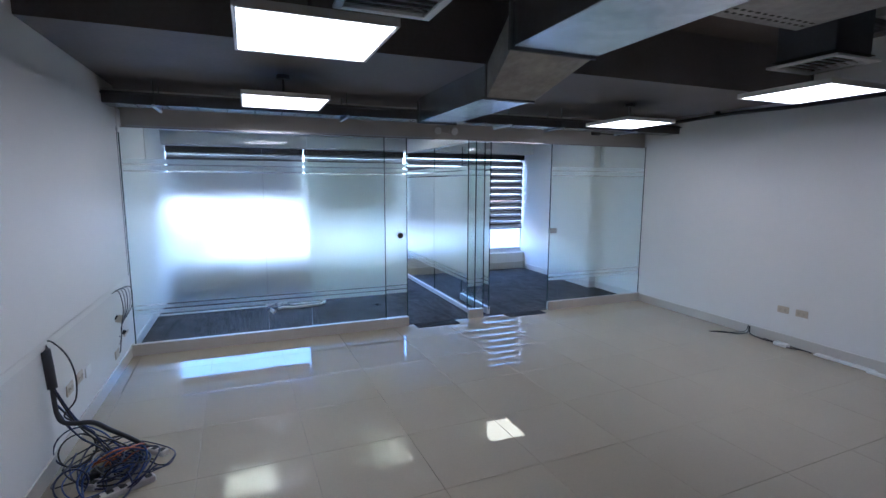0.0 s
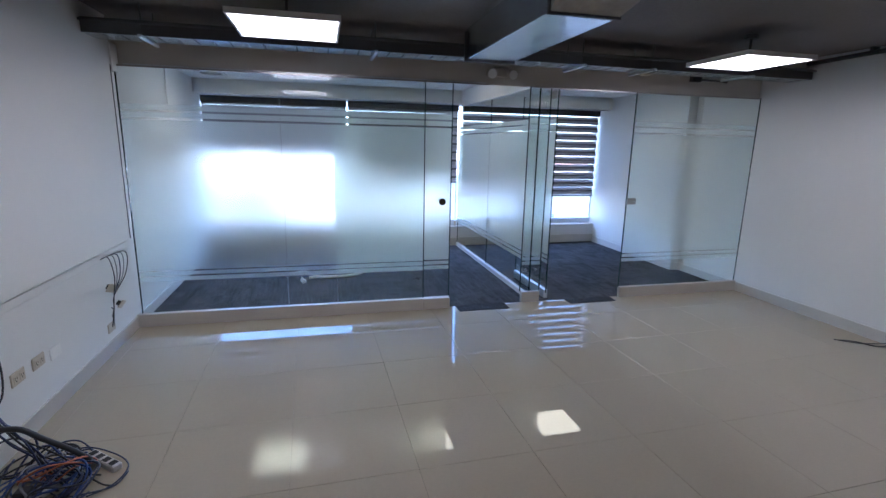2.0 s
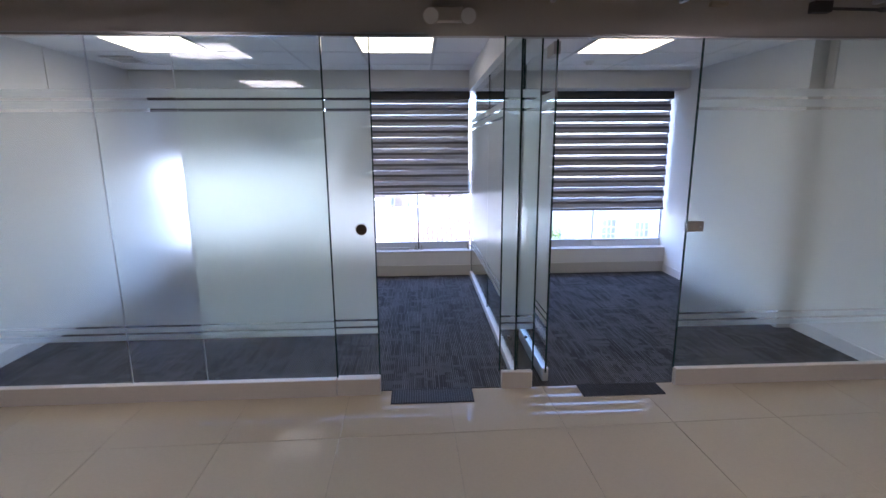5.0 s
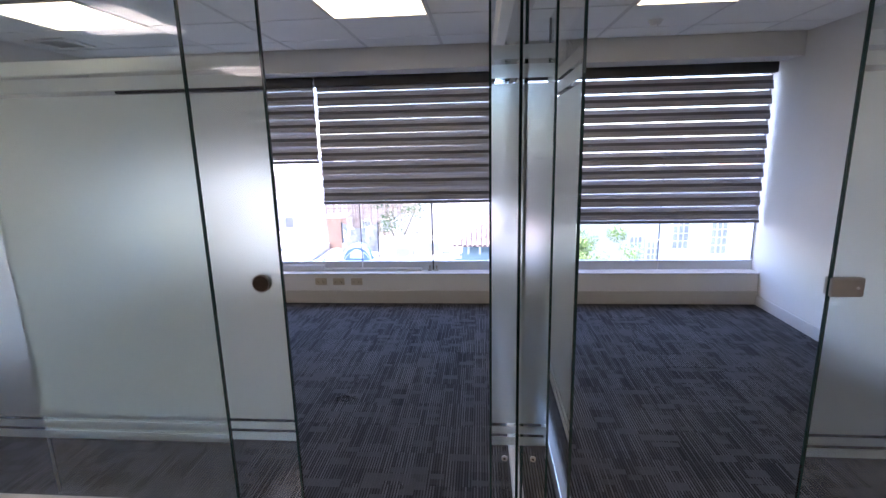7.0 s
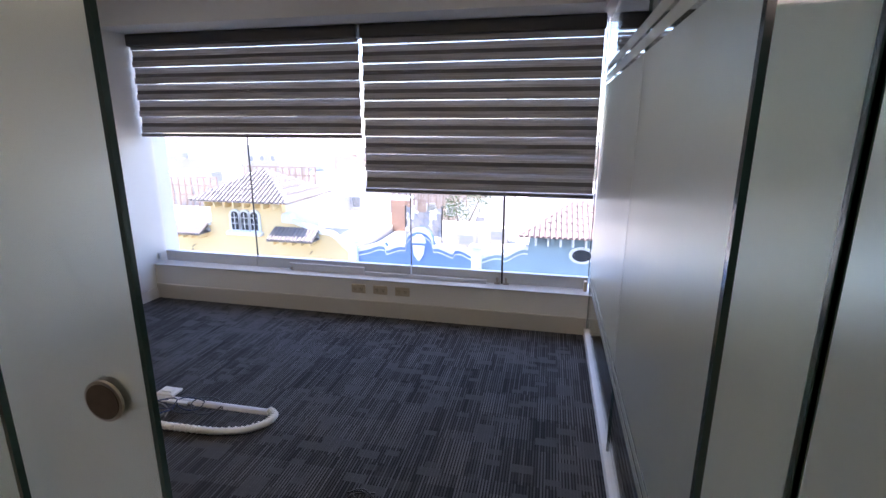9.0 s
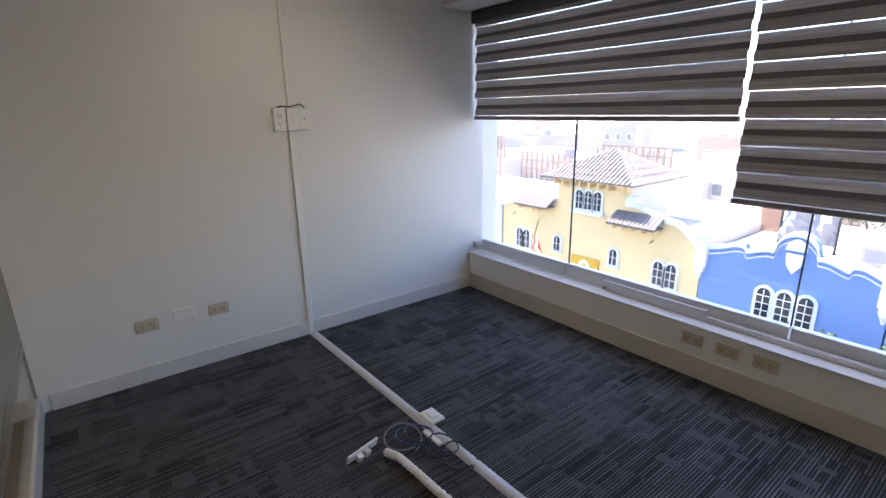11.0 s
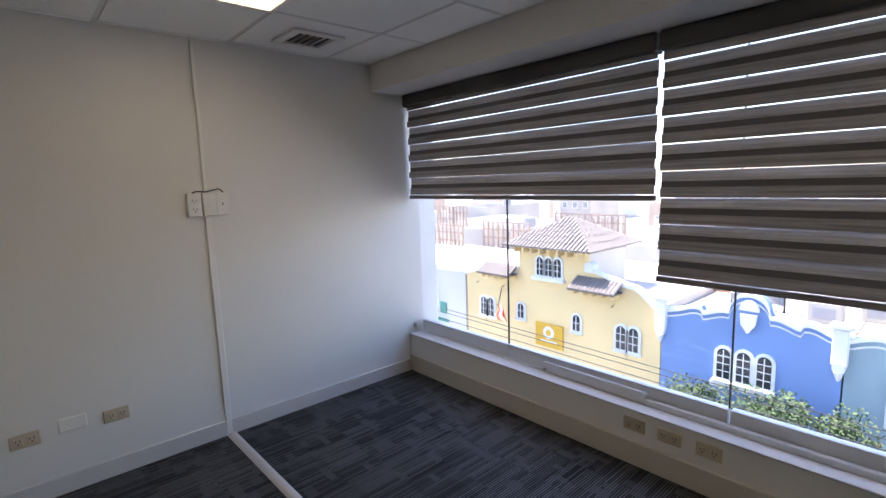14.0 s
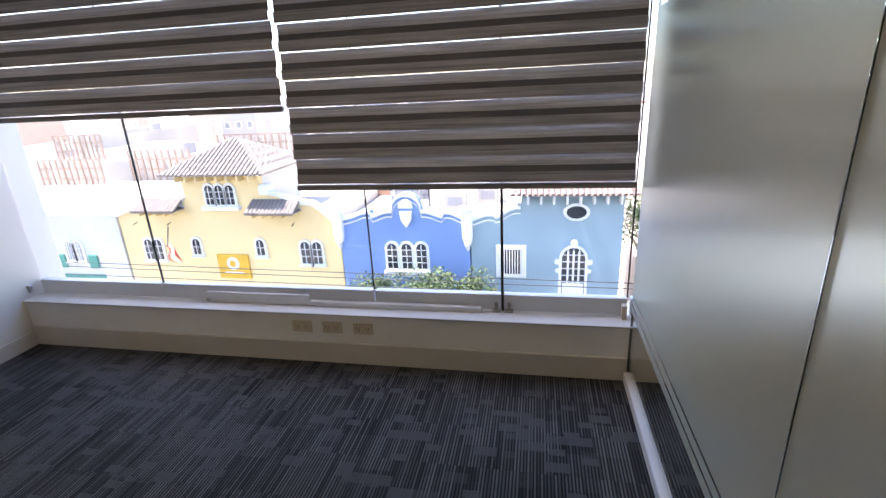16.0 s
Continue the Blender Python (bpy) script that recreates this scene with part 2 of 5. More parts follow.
def carpet_material():
    m = bpy.data.materials.new("charcoal striped carpet")
    m.use_nodes = True
    n, l = m.node_tree.nodes, m.node_tree.links
    b = n["Principled BSDF"]
    b.inputs["Roughness"].default_value = 0.95
    b.inputs["Specular IOR Level"].default_value = 0.15
    b.inputs["Sheen Weight"].default_value, b.inputs["Sheen Roughness"].default_value = 0.03, 0.5
    geo = n.new("ShaderNodeNewGeometry")

    def mapped(sx, sy):
        mp = n.new("ShaderNodeMapping")
        mp.inputs["Scale"].default_value = (sx, sy, 1)
        l.new(geo.outputs["Position"], mp.inputs["Vector"])
        return mp.outputs[0]

    def cells(sx, sy, lo, hi, shift=0.0):
        """Random rectangles, cut to those above lo."""
        w, f, c = n.new("ShaderNodeTexWhiteNoise"), n.new("ShaderNodeVectorMath"), n.new("ShaderNodeMapRange")
        w.noise_dimensions = "2D"
        f.operation = "FLOOR"
        off = n.new("ShaderNodeVectorMath")
        off.operation = "ADD"
        off.inputs[1].default_value = (shift, shift * 0.7, 0)
        l.new(mapped(sx, sy), off.inputs[0])
        l.new(off.outputs[0], f.inputs[0])
        l.new(f.outputs[0], w.inputs["Vector"])
        c.inputs["From Min"].default_value, c.inputs["From Max"].default_value = lo, hi
        l.new(w.outputs["Value"], c.inputs["Value"])
        return c.outputs[0]

    def both(op, a, b):
        m = n.new("ShaderNodeMath")
        m.operation = op
        for k, v in enumerate((a, b)):
            if isinstance(v, float):
                m.inputs[k].default_value = v
            else:
                l.new(v, m.inputs[k])
        return m.outputs[0]

    sep, fr, st = n.new("ShaderNodeSeparateXYZ"), n.new("ShaderNodeMath"), n.new("ShaderNodeMapRange")
    l.new(mapped(76, 1), sep.inputs[0])
    fr.operation = "PINGPONG"
    fr.inputs[1].default_value = 0.5
    l.new(sep.outputs["X"], fr.inputs[0])
    st.inputs["From Min"].default_value, st.inputs["From Max"].default_value = 0.10, 0.36
    l.new(fr.outputs[0], st.inputs["Value"])
    level = both("ADD", both("ADD", both("MULTIPLY", cells(76, 4.2, 0.0, 1.0), 0.62), both("MULTIPLY", cells(7.4, 5.2, 0.15, 1.0, 0.3), 0.36)), 0.08)
    stripe = both("MULTIPLY", st.outputs[0], level)
    patches = both("MULTIPLY", both("MAXIMUM", cells(10.2, 19, 0.87, 0.93), cells(15.4, 27, 0.90, 0.96, 0.41)), 0.85)
    wob = n.new("ShaderNodeTexNoise")
    wob.inputs["Scale"].default_value = 380
    l.new(geo.outputs["Position"], wob.inputs["Vector"])
    broad = n.new("ShaderNodeTexNoise")
    broad.inputs["Scale"].default_value, broad.inputs["Detail"].default_value = 1.3, 4
    l.new(geo.outputs["Position"], broad.inputs["Vector"])
    tone = both("ADD", both("MULTIPLY", both("MULTIPLY", stripe, 1.0), both("SUBTRACT", 1.0, patches)), both("MULTIPLY", patches, 0.47))
    grain_out = both("MULTIPLY", tone, both("ADD", both("MULTIPLY", wob.outputs["Fac"], 0.9), 0.55))
    wear_out = both("ADD", grain_out, both("MULTIPLY", broad.outputs["Fac"], 0.12))
    ramp = n.new("ShaderNodeValToRGB")
    ramp.color_ramp.elements[0].color = (0.011, 0.0112, 0.012, 1)
    ramp.color_ramp.elements[0].position = 0.06
    ramp.color_ramp.elements[1].color = (0.125, 0.126, 0.130, 1)
    ramp.color_ramp.elements[1].position = 0.9
    l.new(wear_out, ramp.inputs["Fac"])
    l.new(ramp.outputs["Color"], b.inputs["Base Color"])
    bp = n.new("ShaderNodeBump")
    bp.inputs["Strength"].default_value, bp.inputs["Distance"].default_value = 0.5, 0.003
    l.new(grain_out, bp.inputs["Height"])
    l.new(bp.outputs[0], b.inputs["Normal"])
    return m


CARPET = carpet_material()

# ---- structure: the hall ----
HX0, HX1, HY0 = 0.0, 6.05, -8.0
OX0, DIV, OX1, WY = -0.05, 3.55, 6.05, 2.83
LOW, HIGH, OC = 2.43, 2.85, 2.32
BEAM_Y = -2.05
GT = 2.107


def structure(name, bm, mat, label=""):
    return tagged(part(name, bm, mat, None, label), kind="structure")


floor = structure("floor", box(HX0 - 0.2, HX1 + 0.2, HY0, -0.02, -0.2, -0.006), GROUT, "polished cream porcelain tile floor")
structure("wall_west", box(-0.25, -0.04, HY0, 0.0, -0.2, HIGH + 0.2), WALL, "white painted wall")
bm = box(-0.04, 0.0, HY0, -0.13, 0.775, LOW + 0.3)
structure("wall_panel", bm, WALL, "white plasterboard panel proud of the lower wall")
structure("wall_east", box(HX1, HX1 + 0.2, HY0, 0.0, -0.2, HIGH + 0.2), WALL, "white painted wall")
structure("wall_south", box(-0.25, HX1 + 0.2, HY0 - 0.2, HY0, -0.2, HIGH + 0.2), WALL, "white painted wall behind")
structure("lintel", box(-0.04, HX1, 0.0, 0.05, GT, LOW), LINTEL, "beige painted lintel over the glass front")
structure("ceiling_low", box(-0.04, HX1, BEAM_Y, 0.0, LOW, HIGH), DARK, "dark grey painted dropped slab")
structure("ceiling_high", box(-0.25, HX1 + 0.2, HY0, BEAM_Y, HIGH, HIGH + 0.2), BROWN, "dark brown painted ceiling slab")

# ---- structure: the offices ----
structure("floor_carpet", box(OX0 - 0.2, OX1 + 0.2, -0.02, WY + 0.3, -0.2, 0.004), CARPET, "charcoal striped office carpet")
structure("wall_office_west", box(-0.25, OX0, 0.0, WY + 0.3, -0.2, HIGH), WALL, "white painted office wall")
structure("wall_office_east", box(OX1, OX1 + 0.2, 0.0, WY + 0.3, -0.2, HIGH), WALL, "white painted office wall")
structure("wall_pier", box(5.93, OX1 + 0.01, 0.88, WY + 0.3, 0.0, HIGH - 0.01), WALL, "white painted wall pier beside the window")
structure("wall_sill", box(OX0, 5.93, WY, WY + 0.3, -0.2, 0.295), WALL, "low white wall under the window")
structure("bulkhead", box(OX0, 5.93, 2.57, WY + 0.30, 2.14, HIGH), WALL, "white plaster bulkhead over the window")
bm = bmesh.new()
xs = [-0.02 + 0.62 * k for k in range(11)]
ys = [0.05, 0.345, 0.972, 1.598, 2.222, 2.57]
for xa, xb in zip([OX0 - 0.2] + xs, xs + [OX1 + 0.2]):
    for ya, yb in zip(ys, ys[1:]):
        box(xa + 0.012, xb - 0.012, ya + 0.012, yb - 0.012, OC, OC + 0.02, 0.003, bm)
structure("ceiling_office", bm, LAMINATE, "white mineral tile ceiling on a metal grid")
bm = bmesh.new()
for x in xs:
    box(x - 0.012, x + 0.012, 0.05, 2.57, OC + 0.004, OC + 0.03, 0, bm)
for y in ys:
    box(OX0, OX1, y - 0.012, y + 0.012, OC + 0.006, OC + 0.028, 0, bm)
structure("ceiling_grid", bm, GRIDBAR, "white enamelled ceiling grid")
structure("ceiling_cover", box(-0.25, OX1 + 0.2, 0.0, WY + 0.3, HIGH, HIGH + 0.2), BROWN, "slab over the offices")

# ---- glass front ----
def glass_panel(name, x0, x1, y, z0, z1, label, group="", film=True, door=False, pale=(False, False)):
    """A tempered pane across x, with etched film bands on its office face."""
    t = thing(name, label, "glass door" if door else "glass panel", group, at=((x0 + x1) / 2, y, z0))
    ox, w = (x0 + x1) / 2, (x1 - x0) / 2
    pane = part("pane", box(-w, w, -0.005, 0.005, 0, z1 - z0), GLASS, t)
    pane.visible_shadow = False
    for s, light in zip((-1, 1), pale):
        h = 0.0012 if light else 0.004
        part("glass_edge", box(s * w - h + s * (h + 0.0005), s * w + h + s * (h + 0.0005), -0.0055, 0.0055, 0, z1 - z0), ALU if light else EDGE, t, "bright silicone joint" if light else "dark green polished glass edge")
    if film:
        for a, b in ((0.475, 1.705), (1.722, 1.765), (1.780, 1.824), (0.430, 0.462), (0.382, 0.417)):
            part("film", box(-w, w, 0.0062, 0.0072, a - z0, b - z0), FILM_DOOR if door else FILM, t, "frosted privacy film")
    return t


curb = structure("curb", box(-0.04, 2.41, -0.072, -0.024, -0.02, 0.11, 0.004), SKIRT, "cream tiled kerb under the glass")
structure("curb", box(2.413, 2.676, -0.066, 0.004, -0.02, 0.105, 0.004), SKIRT, "cream tiled kerb under the glass")
structure("curb", box(3.44, 3.635, -0.036, 0.008, -0.02, 0.11, 0.004), SKIRT, "cream tiled kerb under the glass")
structure("curb", box(4.556, HX1, -0.058, -0.012, -0.02, 0.11, 0.004), SKIRT, "cream tiled kerb under the glass")
glass_panel("glass_partition", 0.0, 1.178, -0.036, 0.11, GT, "fixed glass panel with a frosted band", "fixed panels of the glass front", pale=(False, True))
glass_panel("glass_partition", 1.182, 2.41, -0.036, 0.11, GT, "fixed glass panel with a frosted band", "fixed panels of the glass front", pale=(True, False))
door_a = glass_panel("sliding_glass_door", 1.615, 2.669, -0.012, 0.112, GT - 0.01, "half-open frosted sliding glass door", door=True, pale=(True, False))
glass_panel("glass_partition", 3.434, 3.5235, -0.002, 0.11, GT, "narrow fixed glass panel beside the divider", "fixed panels of the glass front")
glass_panel("glass_partition", 3.5345, 3.637, -0.002, 0.11, GT, "narrow fixed glass panel beside the divider", "fixed panels of the glass front")
glass_panel("glass_partition", 4.556, 6.045, -0.024, 0.11, GT, "fixed glass panel with a frosted band", "fixed panels of the glass front")


def side_panel(name, y0, y1, label, z0, z1, group=""):
    t = thing(name, label, "glass panel", group, at=(0, (y0 + y1) / 2, z0))
    w = (y1 - y0) / 2
    pane = part("pane", box(-0.005, 0.005, -w, w, 0, z1 - z0), GLASS, t)
    pane.visible_shadow = False
    for s in (-1, 1):
        part("glass_edge", box(-0.0055, 0.0055, s * w - 0.0025 + s * 0.003, s * w + 0.0025 + s * 0.003, 0, z1 - z0), EDGE, t, "dark green polished glass edge")
    for a, b in ((0.475, 1.705), (1.722, 1.765), (1.780, 1.824), (0.430, 0.462), (0.382, 0.417)):
        part("film", box(-0.0072, -0.0062, -w, w, a - z0, b - z0), FILM_SIDE, t, "frosted privacy film")
    return t


for y0, y1 in ((0.04, 1.422), (1.430, WY - 0.004)):
    p = side_panel("divider_panel", y0, y1, "frosted glass divider pane between two offices", 0.05, GT, "panes of the office divider")
    p.location.x = DIV
structure("divider_channel", box(DIV - 0.022, DIV + 0.022, 0.012, WY - 0.015, 0.0, 0.055, 0.003), OFFICE_SKIRT, "white metal channel under the glass divider")
structure("divider_header", box(DIV - 0.06, DIV + 0.06, 0.05, 2.57, GT, OC), WALL, "white plaster header over the glass divider")
pivot = side_panel("pivot_glass_door", 0.03, 0.86, "open glass pivot door with an aluminium bottom rail", 0.07, GT - 0.01)
pivot.location.x, pivot["category"] = 3.735, "glass door"
part("bottom_rail", box(-0.02, 0.02, -0.415, 0.415, -0.06, 0.03, 0.003), ALU, pivot, "brushed aluminium bottom rail")
part("top_patch", box(-0.02, 0.02, -0.415, -0.26, 1.95, 2.02, 0.003), STEEL, pivot, "steel top pivot patch")


# ---- window ----
RAIL = material("grey anodised rail", (0.64, 0.66, 0.69), 0.45, metal=0.2, vary=0.05)


def window_pane(x0, x1, name="window"):
    t = thing(name, "frameless window pane in a low aluminium rail", "window", "panes of the office window", "structure", at=((x0 + x1) / 2, 2.97, 0.295))
    w = (x1 - x0) / 2
    p = part("pane", box(-w, w, -0.004, 0.004, 0.02, 1.855), PANE, t)
    p.visible_shadow = False
    return t


for i, (a, b) in enumerate(((-0.03, 0.858), (0.864, 2.206), (2.216, 2.913), (2.927, 3.545), (3.56, 5.068), (5.074, 5.92))):
    w = window_pane(a, b, "window_%d" % (i + 1))
    part("bottom_rail", box(-(b - a) / 2, (b - a) / 2, -0.022, 0.022, 0.01, 0.10, 0.003), RAIL, w, "grey aluminium bottom rail")
    if b == 2.913:
        part("rail_joint", box((b - a) / 2 + 0.0005, (b - a) / 2 + 0.0135, -0.016, 0.016, -0.01, 0.10), SLOT, w, "dark joint between the rails")
    part("joint", box((b - a) / 2 - 0.002, (b - a) / 2 + (0.012 if b == 2.913 else 0.004), -0.006, 0.006, 0.10, 1.85), SLOT, w, "dark joint between the panes")

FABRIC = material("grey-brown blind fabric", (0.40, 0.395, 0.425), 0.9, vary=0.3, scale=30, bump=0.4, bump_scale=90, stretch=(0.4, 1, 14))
# dark colour stands in for the shade where both blind layers overlap
BAND_SHADE = material("painted shade between blind layers", (0.13, 0.125, 0.128), 0.95, vary=0.1, scale=30, stretch=(0.4, 1, 14))
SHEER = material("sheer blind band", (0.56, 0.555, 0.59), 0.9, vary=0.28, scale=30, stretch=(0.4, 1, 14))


def zebra_blind(x0, x1, bottom, label, slope, gap, depth=0.012):
    """A roller blind of alternating dense and sheer bands with thin light gaps, before the window; its dark bands are
    painted shade.
    """
    t = thing("roller_blind", label, "blind", "zebra blinds at the office window", at=((x0 + x1) / 2, 2.875, bottom))
    w = (x1 - x0) / 2
    top = 2.055 - bottom
    part("cassette", box(-w, w, -0.045, 0.045, top - 0.005, top + 0.082, 0.008), BLIND_BOX, t, "dark grey blind cassette")
    part("bottom_bar", box(-w, w, -0.012, 0.012, -0.012, 0.016, 0.004), BLIND_BAR, t, "grey bottom bar")
    pitch, z = 0.125, 0.02
    while z < top:
        for nm, a, b, y, m in (("dense_band", 0.0, 0.048, -0.004, FABRIC), ("shade_band", 0.040, 0.076, 0.009, BAND_SHADE), ("sheer_band", 0.066, pitch - gap, depth, SHEER)):
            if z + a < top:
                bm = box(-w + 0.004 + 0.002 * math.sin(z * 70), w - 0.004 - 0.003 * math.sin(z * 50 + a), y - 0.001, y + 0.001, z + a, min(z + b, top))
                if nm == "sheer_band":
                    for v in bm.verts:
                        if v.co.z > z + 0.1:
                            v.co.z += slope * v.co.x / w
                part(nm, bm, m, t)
        z += pitch
    return t


BLIND_BAR = material("grey blind bottom bar", (0.2, 0.195, 0.2), 0.5)
BLIND_BOX = material("dark grey blind hardware", (0.05, 0.048, 0.05), 0.5)
zebra_blind(-0.035, 1.872, 1.38, "grey zebra roller blind, drawn half down", 0.0010, 0.0004)
zebra_blind(1.887, 3.528, 0.99, "grey zebra roller blind, drawn two thirds down", 0.0016, 0.0018)
zebra_blind(3.60, 5.90, 0.775, "grey zebra roller blind, drawn almost down", 0.0008, 0.0105, 0.024)


# ---- lamps ----
def led_panel(x, y, z, label, group, mat, size=0.6, deep=0.03):
    t = thing("led_panel", label, "ceiling light", group, at=(x, y, z))
    h = size / 2
    bm = bmesh.new()
    for s in (-1, 1):
        box(s * h - 0.008, s * h + 0.008, -h - 0.008, h + 0.008, -0.004, deep, 0.002, bm)
        box(-h + 0.008, h - 0.008, s * h - 0.008, s * h + 0.008, -0.004, deep, 0.002, bm)
    part("frame", bm, WHITE_PLASTIC, t, "white metal frame")
    part("diffuser", box(-h + 0.008, h - 0.008, -h + 0.008, h - 0.008, 0.0, 0.006), mat, t, "glowing opal diffuser")
    part("back_plate", box(-h + 0.006, h - 0.006, -h + 0.006, h - 0.006, 0.008, deep - 0.004), BLIND_BOX, t, "dark back plate")
    return t


for x, y in ((1.33, -1.13), (1.32, -2.94), (4.74, -1.12), (4.65, -2.93)):
    t = led_panel(x, y, 2.225, "square led panel hung under the dark ceiling, lit", "hall led panels", LED)
    top = (LOW if y > BEAM_Y else HIGH) - 2.225
    part("canopy", rod((0, 0, top - 0.03), (0, 0, top), 0.05), BLIND_BOX, t, "dark round canopy")
    part("stem", rod((0, 0, 0.026), (0, 0, top - 0.028), 0.009), BLIND_BOX, t, "dark suspension stem")
    part("driver", box(-0.09, 0.09, -0.03, 0.03, 0.027, 0.055, 0.004), BLIND_BOX, t, "dark driver box")
for x, y in ((0.91, 1.285), (2.77, 1.285), (4.63, 1.285)):
    led_panel(x, y, OC - 0.006, "square led panel set in the tile ceiling, lit", "office led panels", LED_OFFICE)

# ---- hall: ducts, tray, fittings ----
def air_duct():
    t = thing("air_duct", "galvanised sheet metal air duct stepping down under the dark beam", "duct", at=(2.80, -0.65, 2.2))
    part("low_duct", box(-0.19, 0.185, -1.41, 0.03, 0.0, LOW - 2.202, 0.004), GALV, t, "shiny galvanised lower run")
    # the step between both runs
    bm = bmesh.new()
    rings = []
    for y, x0, x1, z0, z1 in ((-1.41, -0.19, 0.185, 0.0, 0.227), (-1.92, -0.29, 0.30, 0.2, 0.42)):
        rings.append([bm.verts.new(c) for c in ((x0, y, z0), (x1, y, z0), (x1, y, z1), (x0, y, z1))])
    for k in range(4):
        bm.faces.new((rings[0][k], rings[0][(k + 1) % 4], rings[1][(k + 1) % 4], rings[1][k]))
    part("transition", bm, DULL_DUCT, t, "dull tapered transition piece")
    part("high_duct", box(-0.29, 0.30, -4.2, -1.925, 0.2, 0.45, 0.004), GALV, t, "shiny galvanised upper run")
    for y, x0, x1, z0, z1 in ((-1.92, -0.305, 0.315, 0.188, 0.46), (-3.05, -0.305, 0.315, 0.188, 0.46), (-1.41, -0.20, 0.195, -0.008, 0.226), (0.02, -0.207, 0.202, -0.012, 0.2)):
        bm = bmesh.new()
        box(x0, x1, y - 0.012, y + 0.012, z0, z0 + 0.018, 0, bm)
        box(x0, x0 + 0.015, y - 0.012, y + 0.012, z0 + 0.018, z1, 0, bm)
        box(x1 - 0.015, x1, y - 0.012, y + 0.012, z0 + 0.018, z1, 0, bm)
        part("flange", bm, TRAY, t, "dark flange")
    return t


DULL_DUCT = material("dull galvanised sheet", (0.36, 0.34, 0.30), 0.5, metal=0.55, vary=0.22, scale=16, bump=0.2, bump_scale=22)
air_duct()


def cable_tray():
    t = thing("cable_tray", "galvanised steel cable tray hung above the glass front", "cable tray", at=(3.0, -0.45, 2.23))
    for s, y in ((-1, -0.118), (1, 0.118)):
        part("side_rail", box(-2.99, 3.04, y - 0.002, y + 0.002, 0.0, 0.095), TRAY, t, "dark side rail")
    bm = bmesh.new()
    x = -2.99
    while x < 3.0:
        box(x, min(x + 0.215, 3.04), -0.114, 0.114, 0.0, 0.003, 0, bm)
        x += 0.225
    part("tray_bottom", bm, GALV, t, "slotted shiny bottom", kind="stuff")
    bm = bmesh.new()
    x = -2.878
    while x < 3.0:
        box(x - 0.003, x + 0.003, -0.07, 0.07, -0.0022, 0.0005, 0, bm)
        x += 0.225
    part("rib", bm, TRAY, t, "pressed cross ribs", kind="stuff")
    for x in (-2.63, -1.08, 0.62, 1.28, 2.3):
        for y in (-0.135, 0.135):
            part("hanger_rod", rod((x, y, -0.02), (x, y, LOW - 2.23), 0.004, n=8), TRAY, t)
        part("cross_bar", box(x - 0.012, x + 0.012, -0.19, 0.19, -0.022, -0.003, 0.002), ALU, t, "bright hanger cross bar")
    part("feed_pipe", rod((-2.99, -0.145, 0.075), (3.04, -0.145, 0.075), 0.009, n=8), TRAY, t, "thin conduit clipped along the rail")


cable_tray()


def emergency_light():
    t = thing("emergency_light", "twin-spot emergency light on the beige lintel", "emergency light", at=(3.115, -0.001, 2.2))
    part("body", box(-0.075, 0.075, -0.045, 0.0, -0.03, 0.05, 0.006), LINTEL, t, "beige painted case")
    for s in (-1, 1):
        bm = rod((s * 0.097, -0.03, 0), (s * 0.1, -0.085, -0.012), 0.04, n=20, r2=0.046)
        lamp = part("spot", bm, LINTEL, t)
        part("lens", rod((s * 0.1, -0.0855, -0.012), (s * 0.1003, -0.092, -0.0135), 0.04, n=20), WHITE_PLASTIC, lamp, "ribbed clear lens")


emergency_light()


def wall_outlet(at, turn, kind="duplex", mat=None, label="ivory double power socket on a white wall", group="power sockets", size=(0.115, 0.07)):
    """A flush plate with two three-pin outlets; it faces -y before it is turned."""
    t = thing("power_socket", label, "socket", group, at=at)
    t.rotation_euler = (0, 0, turn)
    w, h = size[0] / 2, size[1] / 2
    part("plate", box(-w, w, -0.009, 0, -h, h, 0.003), mat or IVORY, t)
    if kind == "duplex":
        for s in (-1, 1):
            f = part("outlet", box(s * 0.026 - 0.019, s * 0.026 + 0.019, -0.012, -0.008, -0.019, 0.019, 0.002), mat or IVORY, t)
            for dx, dz, sx, sz in ((-0.008, 0.005, 0.0016, 0.006), (0.008, 0.005, 0.0016, 0.006), (0.0, -0.009, 0.003, 0.003)):
                x = s * 0.026 + dx
                part("slot", box(x - sx, x + sx, -0.0126, -0.0119, dz - sz, dz + sz), SLOT, f)
    return t


W, E = radians(90), radians(-90)
for y, lab in ((-1.69, "ivory double power socket low on the white wall"), (-1.50, "ivory double power socket low on the white wall")):
    wall_outlet((-0.04, y, 0.352), W, label=lab, group="hall power sockets")
wall_outlet((-0.04, -1.325, 0.332), W, "blank", WHITE_PLASTIC, "white blank cover plate low on the wall", "hall power sockets")
for y in (-2.01, -2.19):
    wall_outlet((HX1, y, 0.35), E, label="grey-ivory double power socket above the skirting", group="hall power sockets")
for y in (0.486, 0.855):
    wall_outlet((OX0, y, 0.333), W, label="ivory double power socket on the office wall", group="office power sockets")
wall_outlet((OX0, 0.672, 0.352), W, "blank", WHITE_PLASTIC, "painted-over blank plate on the office wall", "office power sockets")
for x in (1.816, 1.995, 2.174):
    wall_outlet((x, WY, 0.222), 0, label="ivory double power socket under the window sill", group="sill power sockets")

